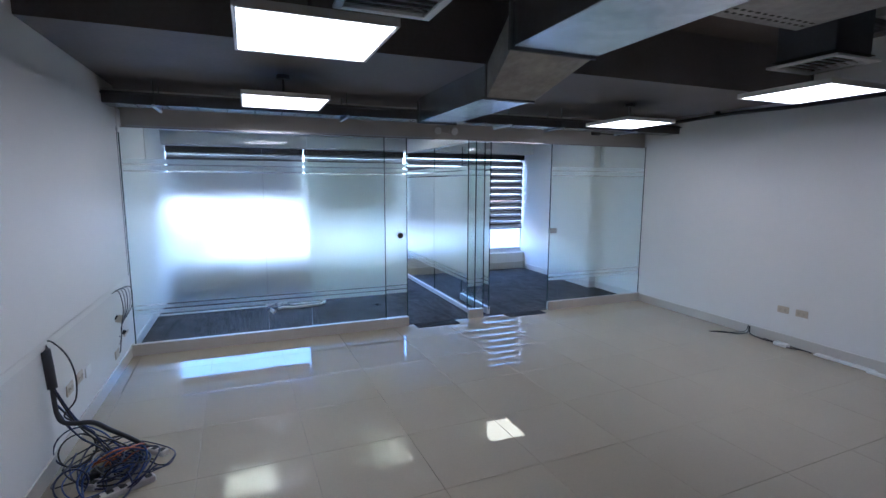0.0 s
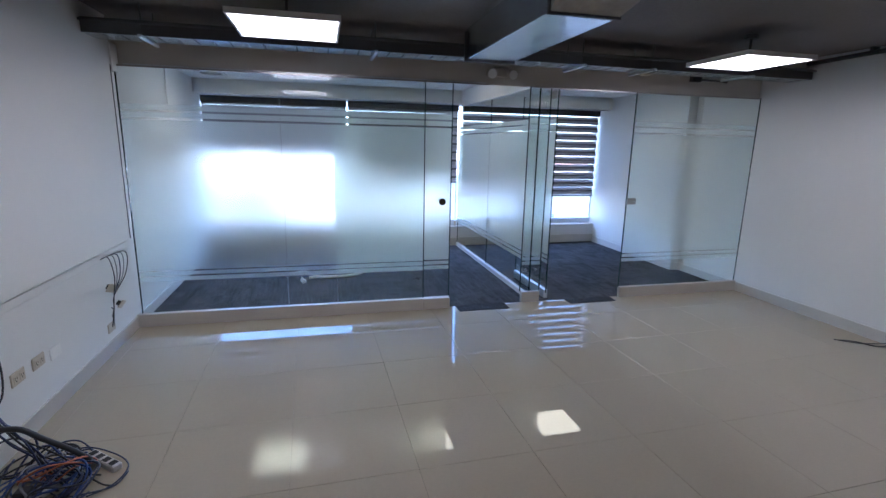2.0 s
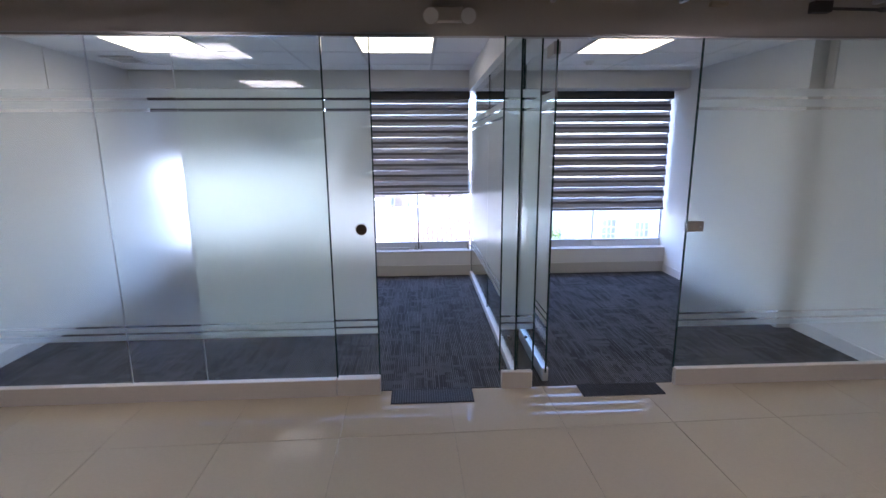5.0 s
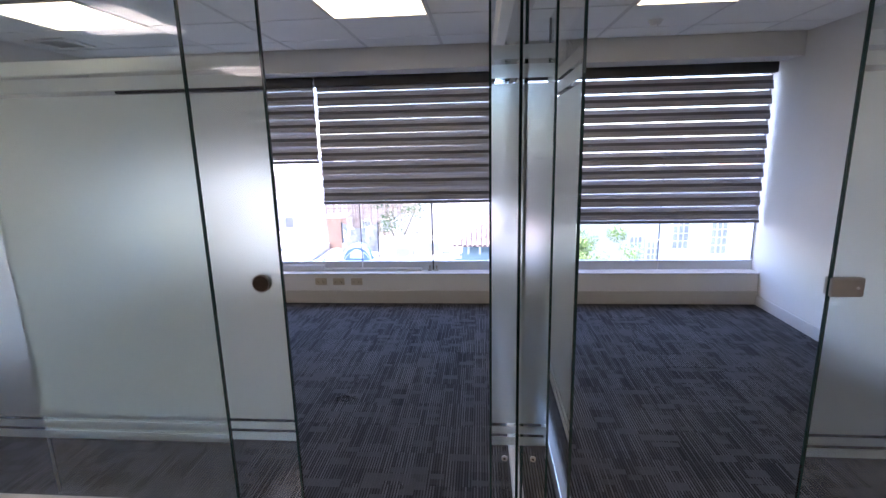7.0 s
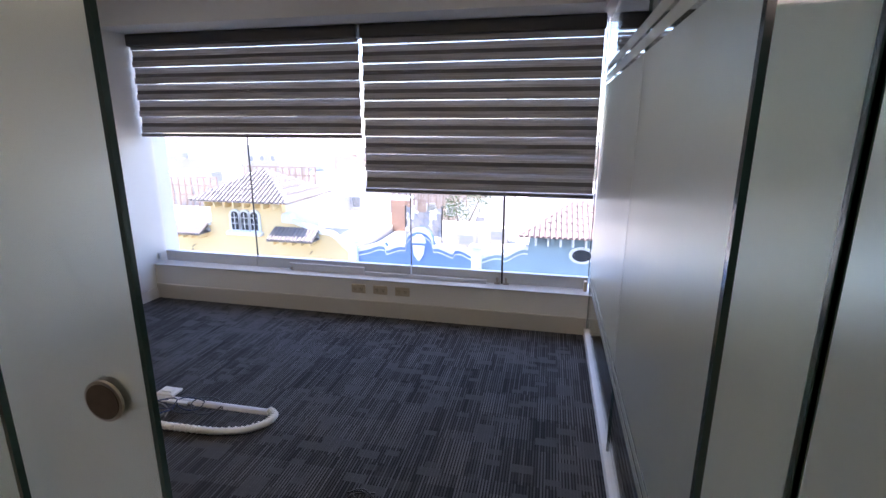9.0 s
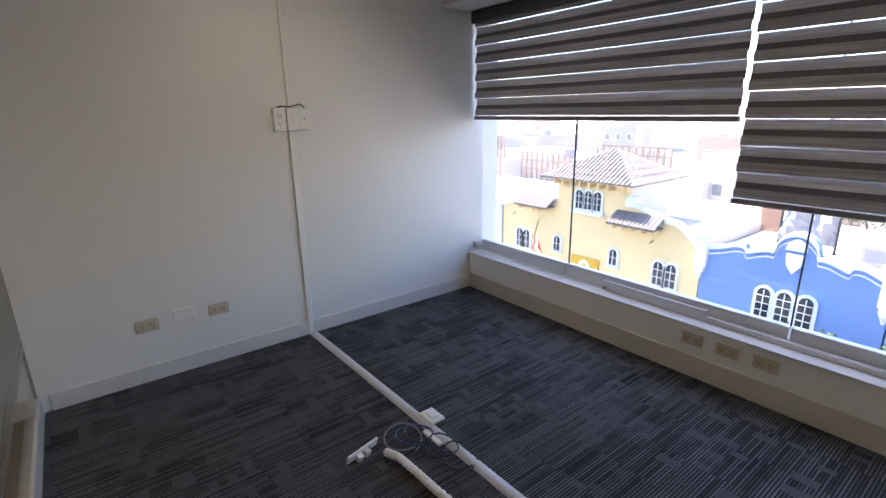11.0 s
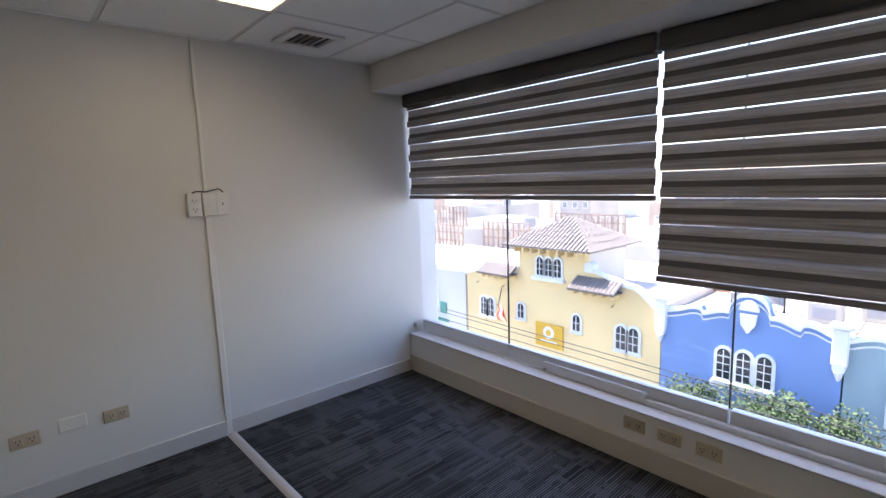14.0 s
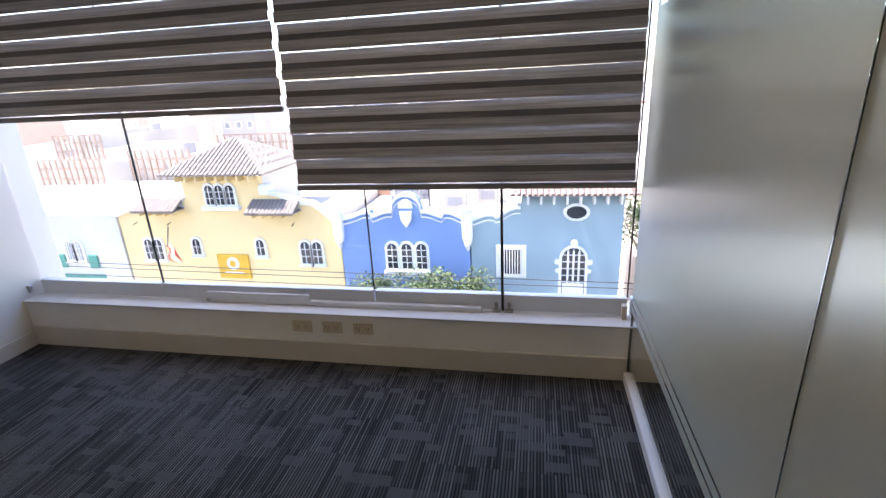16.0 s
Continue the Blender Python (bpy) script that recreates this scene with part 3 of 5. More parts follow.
# skirting
for nm, bm, m in (("baseboard", box(-0.04, -0.028, HY0, -0.074, -0.004, 0.10, 0.002), SKIRT), ("baseboard", box(HX1 - 0.012, HX1, HY0, -0.060, -0.004, 0.10, 0.002), SKIRT),
                  ("baseboard", box(OX0, OX0 + 0.014, 0.012, WY - 0.014, 0.0, 0.098, 0.003), OFFICE_SKIRT), ("baseboard", box(OX0, DIV - 0.008, WY - 0.014, WY, 0.0, 0.13, 0.003), SKIRT),
                  ("baseboard", box(DIV + 0.008, 5.93, WY - 0.014, WY, 0.0, 0.13, 0.003), SKIRT), ("baseboard", box(5.918, 5.93, 0.866, WY - 0.014, 0.0, 0.098, 0.003), OFFICE_SKIRT),
                  ("baseboard", box(5.931, OX1 - 0.013, 0.868, 0.88, 0.0, 0.098, 0.003), OFFICE_SKIRT), ("baseboard", box(OX1 - 0.012, OX1, 0.012, 0.866, 0.0, 0.098, 0.003), OFFICE_SKIRT)):
    structure(nm, bm, m, "pale skirting board along the wall")
structure("window_sill", box(OX0, 5.93, WY - 0.012, 2.945, 0.295, 0.305, 0.003), OFFICE_SKIRT, "white painted window sill")
structure("trim", box(-0.036, 0.004, -0.136, -0.128, 0.775, 2.09), BLIND_BOX, "dark edge of the wall panel")
structure("trim", box(0.0, 3.0, -0.044, -0.022, GT - 0.012, GT - 0.001), STEEL, "thin metal channel holding the glass")
structure("trim", box(3.44, 6.04, -0.034, 0.008, GT - 0.012, GT - 0.001), STEEL, "thin metal channel holding the glass")
structure("trim", box(-0.04, 0.012, -0.128, -0.0, 2.05, 2.25), WALL, "plaster patch at the head of the glass")


def raceway(y0, y1, z):
    t = thing("cable_raceway", "white plastic cable raceway along the wall ledge", "cable raceway", at=(-0.04, (y0 + y1) / 2, z))
    h = (y1 - y0) / 2
    part("base", box(0, 0.014, -h, h, -0.028, 0.028, 0.002), WHITE_PLASTIC, t)
    part("cover", box(0.0142, 0.02, -h, h, -0.026, 0.022, 0.002), WHITE_PLASTIC, t)


raceway(-6.0, -0.135, 0.737)

# ---- cable heap ----
CABLES = [material("navy cable", (0.013, 0.02, 0.065), 0.4), material("black cable", (0.015, 0.015, 0.018), 0.4), material("blue cable", (0.02, 0.05, 0.18), 0.4), material("grey cable", (0.22, 0.22, 0.22), 0.5), material("orange cable", (0.40, 0.12, 0.05), 0.5)]


GREYED = material("soiled white plastic", (0.50, 0.47, 0.43), 0.5, vary=0.12, scale=40)


def power_strip(at, turn, tilt=0.0, length=0.3, n=5, label="white power strip lying on the floor"):
    t = thing("power_strip", label, "power strip", at=at)
    t.rotation_euler = (tilt, 0, turn)
    part("case", box(-length / 2, length / 2, -0.025, 0.025, 0.0, 0.035, 0.006), GREYED, t)
    for k in range(n):
        x = -length / 2 + 0.03 + k * (length - 0.06) / max(n - 1, 1)
        part("outlet", box(x - 0.017, x + 0.017, -0.017, 0.017, 0.0345, 0.037, 0.001), SLOT, t, "dark outlet")
    return t


def cable_heap():
    t = thing("cable_heap", "tangled heap of blue and black network cables", "cables", at=(0.34, -2.15, 0.0))
    o = Vector((0.34, -2.15, 0.0))
    rnd = random.Random(7)

    def run(points, r, m, name="cable", label="", n=6):
        part(name, tube([Vector(p) - o for p in points], r, n=n), m, t, label, smooth=True)

    # a sleeve out of the ledge, down the wall and over into the heap
    run([(-0.03, -2.02, 0.73), (-0.015, -2.03, 0.68), (0.0, -2.06, 0.53), (0.02, -2.10, 0.38), (0.05, -2.12, 0.325), (0.11, -2.13, 0.31), (0.19, -2.13, 0.30), (0.26, -2.12, 0.24), (0.35, -2.10, 0.16), (0.42, -2.09, 0.09)], 0.013, BLACK_PLASTIC, "sleeve", "black cable sleeve", 8)
    run([(-0.025, -2.025, 0.71), (-0.015, -2.035, 0.64), (-0.004, -2.055, 0.57), (0.005, -2.07, 0.50)], 0.024, BLACK_PLASTIC, "sleeve", "thick black cable sleeve", 10)
    run([(-0.02, -2.0, 0.75), (0.0, -1.98, 0.73), (0.06, -2.0, 0.66), (0.10, -2.03, 0.55), (0.10, -2.06, 0.42), (0.05, -2.09, 0.35), (0.09, -2.11, 0.32)], 0.0045, CABLES[1])
    # arcs that leave the sleeve and swing over the heap
    for k in range(7):
        q = Vector((rnd.uniform(0.30, 0.54), rnd.uniform(-2.2, -1.92), rnd.uniform(0.01, 0.05)))
        p = Vector((0.005 + 0.006 * (k % 3), -2.07 - 0.01 * (k % 2), 0.52 - 0.028 * k))
        h = rnd.uniform(0.02, 0.12)
        pts = [p.lerp(q, u) + Vector((0, 0.03 * math.sin(math.pi * u), (h - 0.16) * math.sin(math.pi * u) + 0.09 * math.sin(2 * math.pi * (u - 0.25)) * u)) for u in (0, 0.15, 0.3, 0.45, 0.6, 0.75, 0.9, 1)]
        for v in pts:
            v.z = max(v.z, 0.008)
        run(pts, rnd.uniform(0.0038, 0.0052), CABLES[(0, 1, 0, 2, 1, 0, 1)[k]])
    # wide loose coils
    for k in range(19):
        cx, cy = rnd.gauss(0.28, 0.06), rnd.gauss(-2.15, 0.09)
        rx, ry, turn = rnd.uniform(0.08, 0.20), rnd.uniform(0.07, 0.16), rnd.uniform(0, 3.1)
        a0, turns, lift = rnd.uniform(0, 6.3), rnd.uniform(0.9, 1.7), rnd.uniform(0.02, 0.075)
        drift, n = rnd.uniform(-0.10, 0.06), int(10 * turns)
        pts = []
        for i in range(n + 1):
            b = a0 + 2 * math.pi * turns * i / n
            u, v = rx * math.cos(b), ry * math.sin(b)
            x = cx + u * math.cos(turn) - v * math.sin(turn) + drift * i / n
            y = cy + u * math.sin(turn) + v * math.cos(turn) - 0.5 * drift * i / n
            pts.append((max(x, 0.0), y, max(0.007, lift + lift * math.sin(b + k) + 0.02 * math.sin(2.3 * b))))
        run(pts, rnd.uniform(0.0036, 0.0052), CABLES[(0, 2, 1, 0, 2, 0, 1, 3, 0, 2, 1, 0, 4, 2, 0, 1, 0, 2, 4)[k]])
    # loops that stand on edge beside the wall
    for cx, cy, cz, r, m in ((0.06, -2.0, 0.115, 0.10, 0), (0.075, -2.03, 0.105, 0.085, 1), (0.13, -2.35, 0.08, 0.07, 0)):
        run([(cx + r * math.cos(a * 0.63), cy + 0.35 * r * math.sin(a * 0.63 + 0.6), cz + r * math.sin(a * 0.63)) for a in range(13)], 0.0045, CABLES[m])
    run([(0.10, -2.36, 0.02), (0.16, -2.47, 0.01), (0.26, -2.53, 0.008), (0.36, -2.48, 0.012), (0.40, -2.38, 0.03), (0.36, -2.28, 0.06)], 0.005, CABLES[0])
    part("adapter", box(-0.06, 0.02, -0.24, -0.19, 0.0, 0.03, 0.006), BLACK_PLASTIC, t, "black plug-in adapter")
    part("adapter", box(-0.16, -0.1, -0.1, -0.04, 0.0, 0.065, 0.006), BLACK_PLASTIC, t, "black plug-in adapter")
    return t


cable_heap()
power_strip((0.36, -2.38, 0.0), radians(28), label="white power strip half buried in the cable heap")
power_strip((0.43, -2.0, 0.0), radians(-40), 0.0, 0.22, 4, "pale power strip at the edge of the cable heap")
power_strip((0.24, -2.22, 0.0), radians(62), 0.0, 0.2, 3, "white extension block under the cable heap")


def loose_plate(at, turn, tilt):
    t = thing("socket_plate", "grey socket plate hanging loose on its wires", "socket", "loose socket plates", at=at)
    t.rotation_euler = (tilt, radians(20), turn)
    part("plate", box(-0.05, 0.05, -0.004, 0.004, -0.032, 0.032, 0.002), IVORY, t)
    part("insert", box(-0.03, 0.03, 0.0042, 0.03, -0.018, 0.018, 0.002), BLACK_PLASTIC, t, "dark back box")


def stub_wires():
    t = thing("stub_wires", "dark cable stubs coming out of the wall ledge", "cables", at=(-0.02, -0.62, 0.0))
    rnd = random.Random(3)
    for k in range(5):
        y = -0.03 + 0.03 * k
        z1 = 0.22 + 0.07 * (k % 3)
        pts = [(-0.004, y, 0.72), (0.05 + 0.01 * k, y + 0.02 * k, 0.735), (0.07 + 0.012 * k, y * 0.6, 0.60), (0.045, 0.0 + 0.01 * rnd.random(), 0.45), (0.04, -0.01, 0.36), (0.02, -0.02 + 0.01 * k, z1)]
        part("wire", tube(pts, 0.0034), CABLES[(1, 3, 0, 3, 1)[k]], t, smooth=True)


stub_wires()
loose_plate((0.02, -0.61, 0.50), radians(70), 0.4)
loose_plate((0.03, -0.52, 0.35), radians(100), 0.6)
wall_outlet((-0.04, -0.57, 0.195), W, "blank", IVORY, "open socket box low on the wall", "hall power sockets")


def floor_cables():
    t = thing("floor_cables", "black cables and a small adapter lying along the skirting", "cables", at=(5.955, -1.685, 0))
    part("cable", tube([(0.07, 0.0, 0.09), (0.05, 0.0, 0.02), (-0.06, 0.04, 0.006), (-0.12, 0.14, 0.006), (-0.22, 0.2, 0.006)], 0.005), CABLES[1], t, smooth=True)
    part("cable", tube([(0.07, 0.01, 0.1), (0.04, 0.02, 0.03), (-0.1, 0.1, 0.006), (-0.18, 0.12, 0.012), (-0.26, 0.22, 0.006)], 0.004), CABLES[1], t, smooth=True)
    part("cable", tube([(0.07, -0.01, 0.09), (0.05, -0.03, 0.02), (0.03, -0.12, 0.008), (0.0, -0.22, 0.012), (0.03, -0.34, 0.008), (-0.02, -0.45, 0.008), (0.04, -0.58, 0.008), (0.03, -0.66, 0.01)], 0.006), CABLES[1], t, smooth=True)
    part("cable", tube([(0.02, -0.2, 0.02), (0.05, -0.34, 0.008), (0.05, -0.5, 0.008), (0.04, -0.66, 0.01)], 0.005), CABLES[1], t, smooth=True)
    part("adapter", box(-0.03, 0.04, -0.46, -0.33, 0.0, 0.035, 0.006), WHITE_PLASTIC, t, "pale adapter block")


floor_cables()
for y0, y1, x in ((-2.86, -2.37, 6.0), (-3.9, -2.82, 5.955)):
    t = thing("floor_trunking", "length of white plastic trunking lying beside the skirting", "cable raceway", "loose trunking", at=(x, (y0 + y1) / 2, 0))
    h = (y1 - y0) / 2
    part("base", box(-0.025, 0.025, -h, h, 0, 0.012, 0.002), WHITE_PLASTIC, t)
    part("cover", box(-0.023, 0.023, -h + 0.01, h - 0.01, 0.0122, 0.02, 0.003), WHITE_PLASTIC, t)


def supply_vent(name, x, y, z, size, top, label, slats=7, tilt=35):
    t = thing(name, label, "air vent", at=(x, y, z))
    h = size / 2
    bm = bmesh.new()
    for s in (-1, 1):
        box(s * h - 0.02, s * h + 0.02, -h - 0.02, h + 0.02, -0.006, 0.008, 0.002, bm)
        box(-h + 0.02, h - 0.02, s * h - 0.02, s * h + 0.02, -0.006, 0.008, 0.002, bm)
    part("frame", bm, WHITE_PLASTIC, t)
    low, half = (0.009, 0.005) if top < 0.06 else (0.03, 0.012)
    part("backing", box(-h, h, -h, h, low, low + 0.002), SLOT, t, "dark throat")
    for k in range(slats):
        y0 = -h + 0.03 + (size - 0.06) * k / max(slats - 1, 1)
        bm = box(-h + 0.02, h - 0.02, -half, half, -0.001, 0.001)
        bmesh.ops.transform(bm, matrix=pose(0, y0, 0.008 if half > 0.01 else 0.002, tilt), verts=bm.verts[:])
        part("slat", bm, WHITE_PLASTIC, t)
    if top > 0.06:
        part("plenum", box(-h + 0.015, h - 0.015, -h + 0.015, h - 0.015, 0.036, top, 0.004), TRAY, t, "dull metal plenum box")
    return t


supply_vent("hall_vent", 4.345, -3.165, 2.34, 0.37, HIGH - 2.34, "square white ceiling vent on a metal plenum")
supply_vent("hall_vent", 1.68, -3.02, 2.42, 0.44, HIGH - 2.42, "square white ceiling vent on a metal plenum")
supply_vent("ceiling_vent", 0.30, 1.93, OC - 0.0115, 0.26, 0.04, "small slatted vent set in the office ceiling tile", 6, 80)


def fan_coil(x0, x1, y0, y1, z):
    t = thing("fan_coil_unit", "grey perforated fan coil casing under the slab", "air conditioner", "fan coil units", at=((x0 + x1) / 2, (y0 + y1) / 2, z))
    w, d = (x1 - x0) / 2, (y1 - y0) / 2
    part("casing", box(-w, w, -d, d, 0, 0.24, 0.004), DULL_DUCT, t)
    bm = bmesh.new()
    for r in range(2):
        for k in range(12):
            xx = -w + 0.06 + k * (2 * w - 0.12) / 11
            box(xx - 0.012, xx + 0.012, d - 0.08 - r * 0.05, d - 0.065 - r * 0.05, -0.002, 0.0, 0, bm)
    part("perforation", bm, SLOT, t, "rows of punched slots", kind="stuff")
    for sx in (-1, 1):
        part("hanger_rod", rod((sx * (w - 0.04), d - 0.03, 0.24), (sx * (w - 0.04), d - 0.03, HIGH - z), 0.005, n=8), TRAY, t)


fan_coil(3.25, 3.95, -4.1, -3.25, 2.47)
fan_coil(4.1, 4.9, -4.3, -3.55, 2.47)
t = thing("refrigerant_pipes", "insulated dark pipes running under the slab", "pipes", at=(4.0, -3.4, 2.62))
for k in range(3):
    part("pipe", rod((0.05, 0.12 + 0.05 * k, 0), (2.04, 0.3 + 0.05 * k, 0.02 * k), 0.014, n=8), BLACK_PLASTIC, t)
part("bracket", box(0.9, 0.93, 0.12, 0.4, -0.02, HIGH - 2.62), TRAY, t)

t = thing("junction_box", "dark junction box with a short conduit on the lintel", "junction box", at=(5.2, -0.001, 2.255))
part("box", box(-0.05, 0.06, -0.05, 0, -0.025, 0.035, 0.004), BLIND_BOX, t)
part("conduit", rod((0.06, -0.02, 0.0), (0.36, -0.02, -0.005), 0.009, n=8), TRAY, t)
part("end_cap", rod((0.36, -0.02, -0.005), (0.39, -0.02, -0.005), 0.014, n=8), BLIND_BOX, t)
t = thing("motion_sensor", "small flat sensor on the lintel", "sensor", at=(4.62, -0.001, 2.275))
part("case", box(-0.05, 0.05, -0.035, 0, -0.012, 0.012, 0.004), IVORY, t)

t = thing("ceiling_hose", "black insulated hose clipped along the wall head", "pipe", at=(5.985, -2.5, 2.37))
part("hose", tube([(0.0, 1.95, 0.0), (0.01, 1.2, 0.012), (0.0, 0.4, -0.01), (0.012, -0.6, 0.0), (0.0, -1.6, 0.01), (0.0, -2.6, 0.0)], 0.02, n=8), BLACK_PLASTIC, t, smooth=True)
for y in (1.4, 0.5):
    part("clip", box(-0.004, 0.065, y - 0.012, y + 0.012, 0.018, 0.06), TRAY, t)

# door fittings
PULL = material("dark bronze finger pull", (0.09, 0.075, 0.06), 0.4, metal=0.5, vary=0.15, scale=60)
t = thing("door_lock", "round steel lock in the frosted sliding door", "lock", at=(2.594, -0.012, 1.033))
part("rosette", rod((0, -0.0105, 0), (0, -0.006, 0), 0.034, n=28), STEEL, t)
part("cylinder", rod((0, -0.0125, 0), (0, -0.0107, 0), 0.029, n=24), PULL, t, "dark recessed finger pull")
part("rosette", rod((0, 0.0085, 0), (0, 0.018, 0), 0.034, n=28), STEEL, t)
t = thing("strike_box", "brushed steel strike box clamped on the glass edge", "lock", at=(4.60, -0.024, 1.025))
part("case", box(-0.052, 0.052, -0.018, 0.022, -0.032, 0.032, 0.004), STEEL, t)
part("screw", rod((0.03, -0.021, 0.0), (0.03, -0.0182, 0.0), 0.005, n=10), ALU, t)
for x, y in ((3.482, -0.014), (3.59, -0.014)):
    t = thing("glass_clamp", "small round steel bolt through the glass", "clamp", "bolts of the glass front", at=(x, y, 0.335))
    part("head", rod((0, 0, 0), (0, 0.007, 0), 0.011, n=14), STEEL, t)
    part("socket", rod((0, -0.002, 0), (0, -0.0002, 0), 0.005, n=8), SLOT, t)
t = thing("door_track", "slim aluminium sliding door track under the lintel", "door track", at=(2.0, -0.004, GT - 0.008))
part("rail", box(-1.95, 0.98, -0.016, 0.012, 0.0, 0.02, 0.002), ALU, t)

MAT = material("dark ribbed door mat", (0.03, 0.03, 0.034), 0.95, vary=0.25, scale=40, bump=0.8, bump_scale=200, stretch=(1, 6, 1))
for x0, x1, y0, y1 in ((2.745, 3.25, -0.19, -0.022), (3.925, 4.44, -0.17, -0.022)):
    t = thing("door_mat", "dark ribbed carpet mat on the tile threshold", "mat", "door mats", at=((x0 + x1) / 2, (y0 + y1) / 2, 0))
    w, d = (x1 - x0) / 2, (y1 - y0) / 2
    part("backing", box(-w, w, -d, d, 0.0, 0.004, 0.001), BLACK_PLASTIC, t)
    bm = bmesh.new()
    n = 34
    for k in range(n):
        x = -w + 0.006 + (2 * w - 0.012) * k / (n - 1)
        box(x - 0.005, x + 0.005, -d + 0.004, d - 0.004, 0.004, 0.009 - 0.001 * (k % 3), 0, bm)
    part("ribbing", bm, MAT, t, "ribbed dark surface", kind="stuff")

# ---- office things ----
def wall_conduit():
    t = thing("wall_conduit", "white plastic cable conduit up the office wall", "conduit", at=(OX0, 1.405, 0))
    part("lower_duct", box(0, 0.016, -0.018, 0.018, 0.0, 1.338, 0.003), WHITE_PLASTIC, t)
    part("upper_duct", box(0, 0.010, -0.009, 0.009, 1.48, OC, 0.002), WHITE_PLASTIC, t)
    t = thing("switch_box", "row of three white surface boxes with socket and switch", "switch", at=(OX0, 1.412, 1.408))
    for k, y in enumerate((-0.078, 0.0, 0.078)):
        b = part("case", box(0, 0.038 if k < 2 else 0.016, y - 0.036, y + 0.036, -0.066, 0.066, 0.004), WHITE_PLASTIC, t)
        if k == 0:
            for dz in (-0.025, 0.022):
                for dy, dd in ((-0.01, 0.004), (0.01, 0.004), (0.0, -0.008)):
                    part("slot", box(0.038, 0.0386, y + dy - 0.003, y + dy + 0.003, dz + dd - 0.003, dz + dd + 0.003), SLOT, b)
        elif k == 1:
            part("rocker", box(0.038, 0.043, y - 0.012, y + 0.012, -0.012, 0.012, 0.002), WHITE_PLASTIC, b)
        else:
            part("slot", box(0.016, 0.0166, y - 0.003, y + 0.003, -0.006, 0.006), SLOT, b)
    part("wire", tube([(0.02, -0.085, 0.066), (0.025, -0.06, 0.076), (0.022, -0.02, 0.072), (0.02, 0.02, 0.078), (0.02, 0.06, 0.086), (0.016, 0.085, 0.066)], 0.0035), CABLES[1], t, "loose dark wire", smooth=True)


wall_conduit()


def floor_raceway():
    t = thing("floor_raceway", "grey half-round cable raceway across the carpet", "cable raceway", at=(0, 1.415, 0))
    bm = bmesh.new()
    prof = [(-0.03, 0.0), (-0.026, 0.007), (-0.012, 0.015), (0.0, 0.017), (0.012, 0.015), (0.026, 0.007), (0.03, 0.0)]
    a = [bm.verts.new((OX0, y, z)) for y, z in prof]
    b = [bm.verts.new((1.885, y + 0.02, z)) for y, z in prof]
    for k in range(6):
        bm.faces.new((a[k], a[k + 1], b[k + 1], b[k]))
    bm.faces.new(a)
    bm.faces.new(b[::-1])
    bm.faces.new((a[0], b[0], b[-1], a[-1]))
    part("cover", bm, RACE, t)
    t = thing("spiral_hose", "white spiral cable hose bent back on the carpet", "cable hose", at=(0, 0, 0.02))
    path = [(1.885, 1.435, 0), (1.935, 1.40, 0), (1.93, 1.33, 0), (1.86, 1.255, 0.0), (1.74, 1.215, 0), (1.62, 1.205, 0), (1.5, 1.20, 0.0), (1.40, 1.185, 0.012), (1.33, 1.16, 0.01)]
    part("hose", tube(path, 0.0165, n=10), WHITE_PLASTIC, t, smooth=True)
    fine = [Vector(p) for p in path]
    for k in range(len(fine) - 1):
        for s in (0.1, 0.35, 0.6, 0.85):
            p = fine[k].lerp(fine[k + 1], s)
            d = (fine[k + 1] - fine[k]).normalized()
            part("winding", rod(p - d * 0.004, p + d * 0.004, 0.0185, n=10), WHITE_PLASTIC, t)


RACE = material("grey-white plastic raceway", (0.52, 0.51, 0.52), 0.4, vary=0.05)
floor_raceway()
t = thing("socket_plate", "white socket faceplate standing on edge on the carpet", "socket", at=(1.245, 1.085, 0.0))
t.rotation_euler = (radians(20), 0, radians(103))
part("plate", box(-0.085, 0.085, -0.005, 0.005, 0.0, 0.05, 0.002), WHITE_PLASTIC, t)
for x in (-0.03, 0.012):
    part("insert", box(x - 0.014, x + 0.014, -0.032, -0.0052, 0.008, 0.04, 0.002), WHITE_PLASTIC, t)
    part("terminal", box(x + 0.016, x + 0.022, -0.026, -0.0054, 0.012, 0.034), BLACK_PLASTIC, t, "dark terminals")
t = thing("cable_coil", "loose dark blue network cable loops on the carpet", "cables", at=(1.3, 1.3, 0))
for k, (cx, cy, r, z) in enumerate(((0.0, 0.02, 0.09, 0.02), (0.02, 0.04, 0.075, 0.035), (0.13, 0.05, 0.06, 0.02), (0.15, 0.09, 0.07, 0.03), (0.24, 0.1, 0.085, 0.022), (-0.02, -0.02, 0.1, 0.015))):
    pts = [(cx + r * math.cos(a * 0.7), cy + 0.8 * r * math.sin(a * 0.7), z + 0.012 * math.sin(a + k)) for a in range(10)]
    part("loop", tube(pts, 0.0035), CABLES[(2, 0, 1, 0, 1, 3)[k]], t, smooth=True)
part("connector", box(0.03, 0.15, 0.055, 0.08, 0.03, 0.045, 0.003), WHITE_PLASTIC, t, "white connector strip")
t = thing("floor_plate", "white cable junction plate on the raceway", "junction plate", at=(1.24, 1.475, 0.012))
part("plate", box(-0.055, 0.055, -0.04, 0.04, 0.0, 0.014, 0.003), WHITE_PLASTIC, t)
part("lip", box(-0.03, 0.03, -0.02, 0.015, 0.0142, 0.022, 0.002), WHITE_PLASTIC, t)
t = thing("cable_offcut", "short dark cable offcut curled on the carpet", "cables", at=(2.565, 0.98, 0.004))
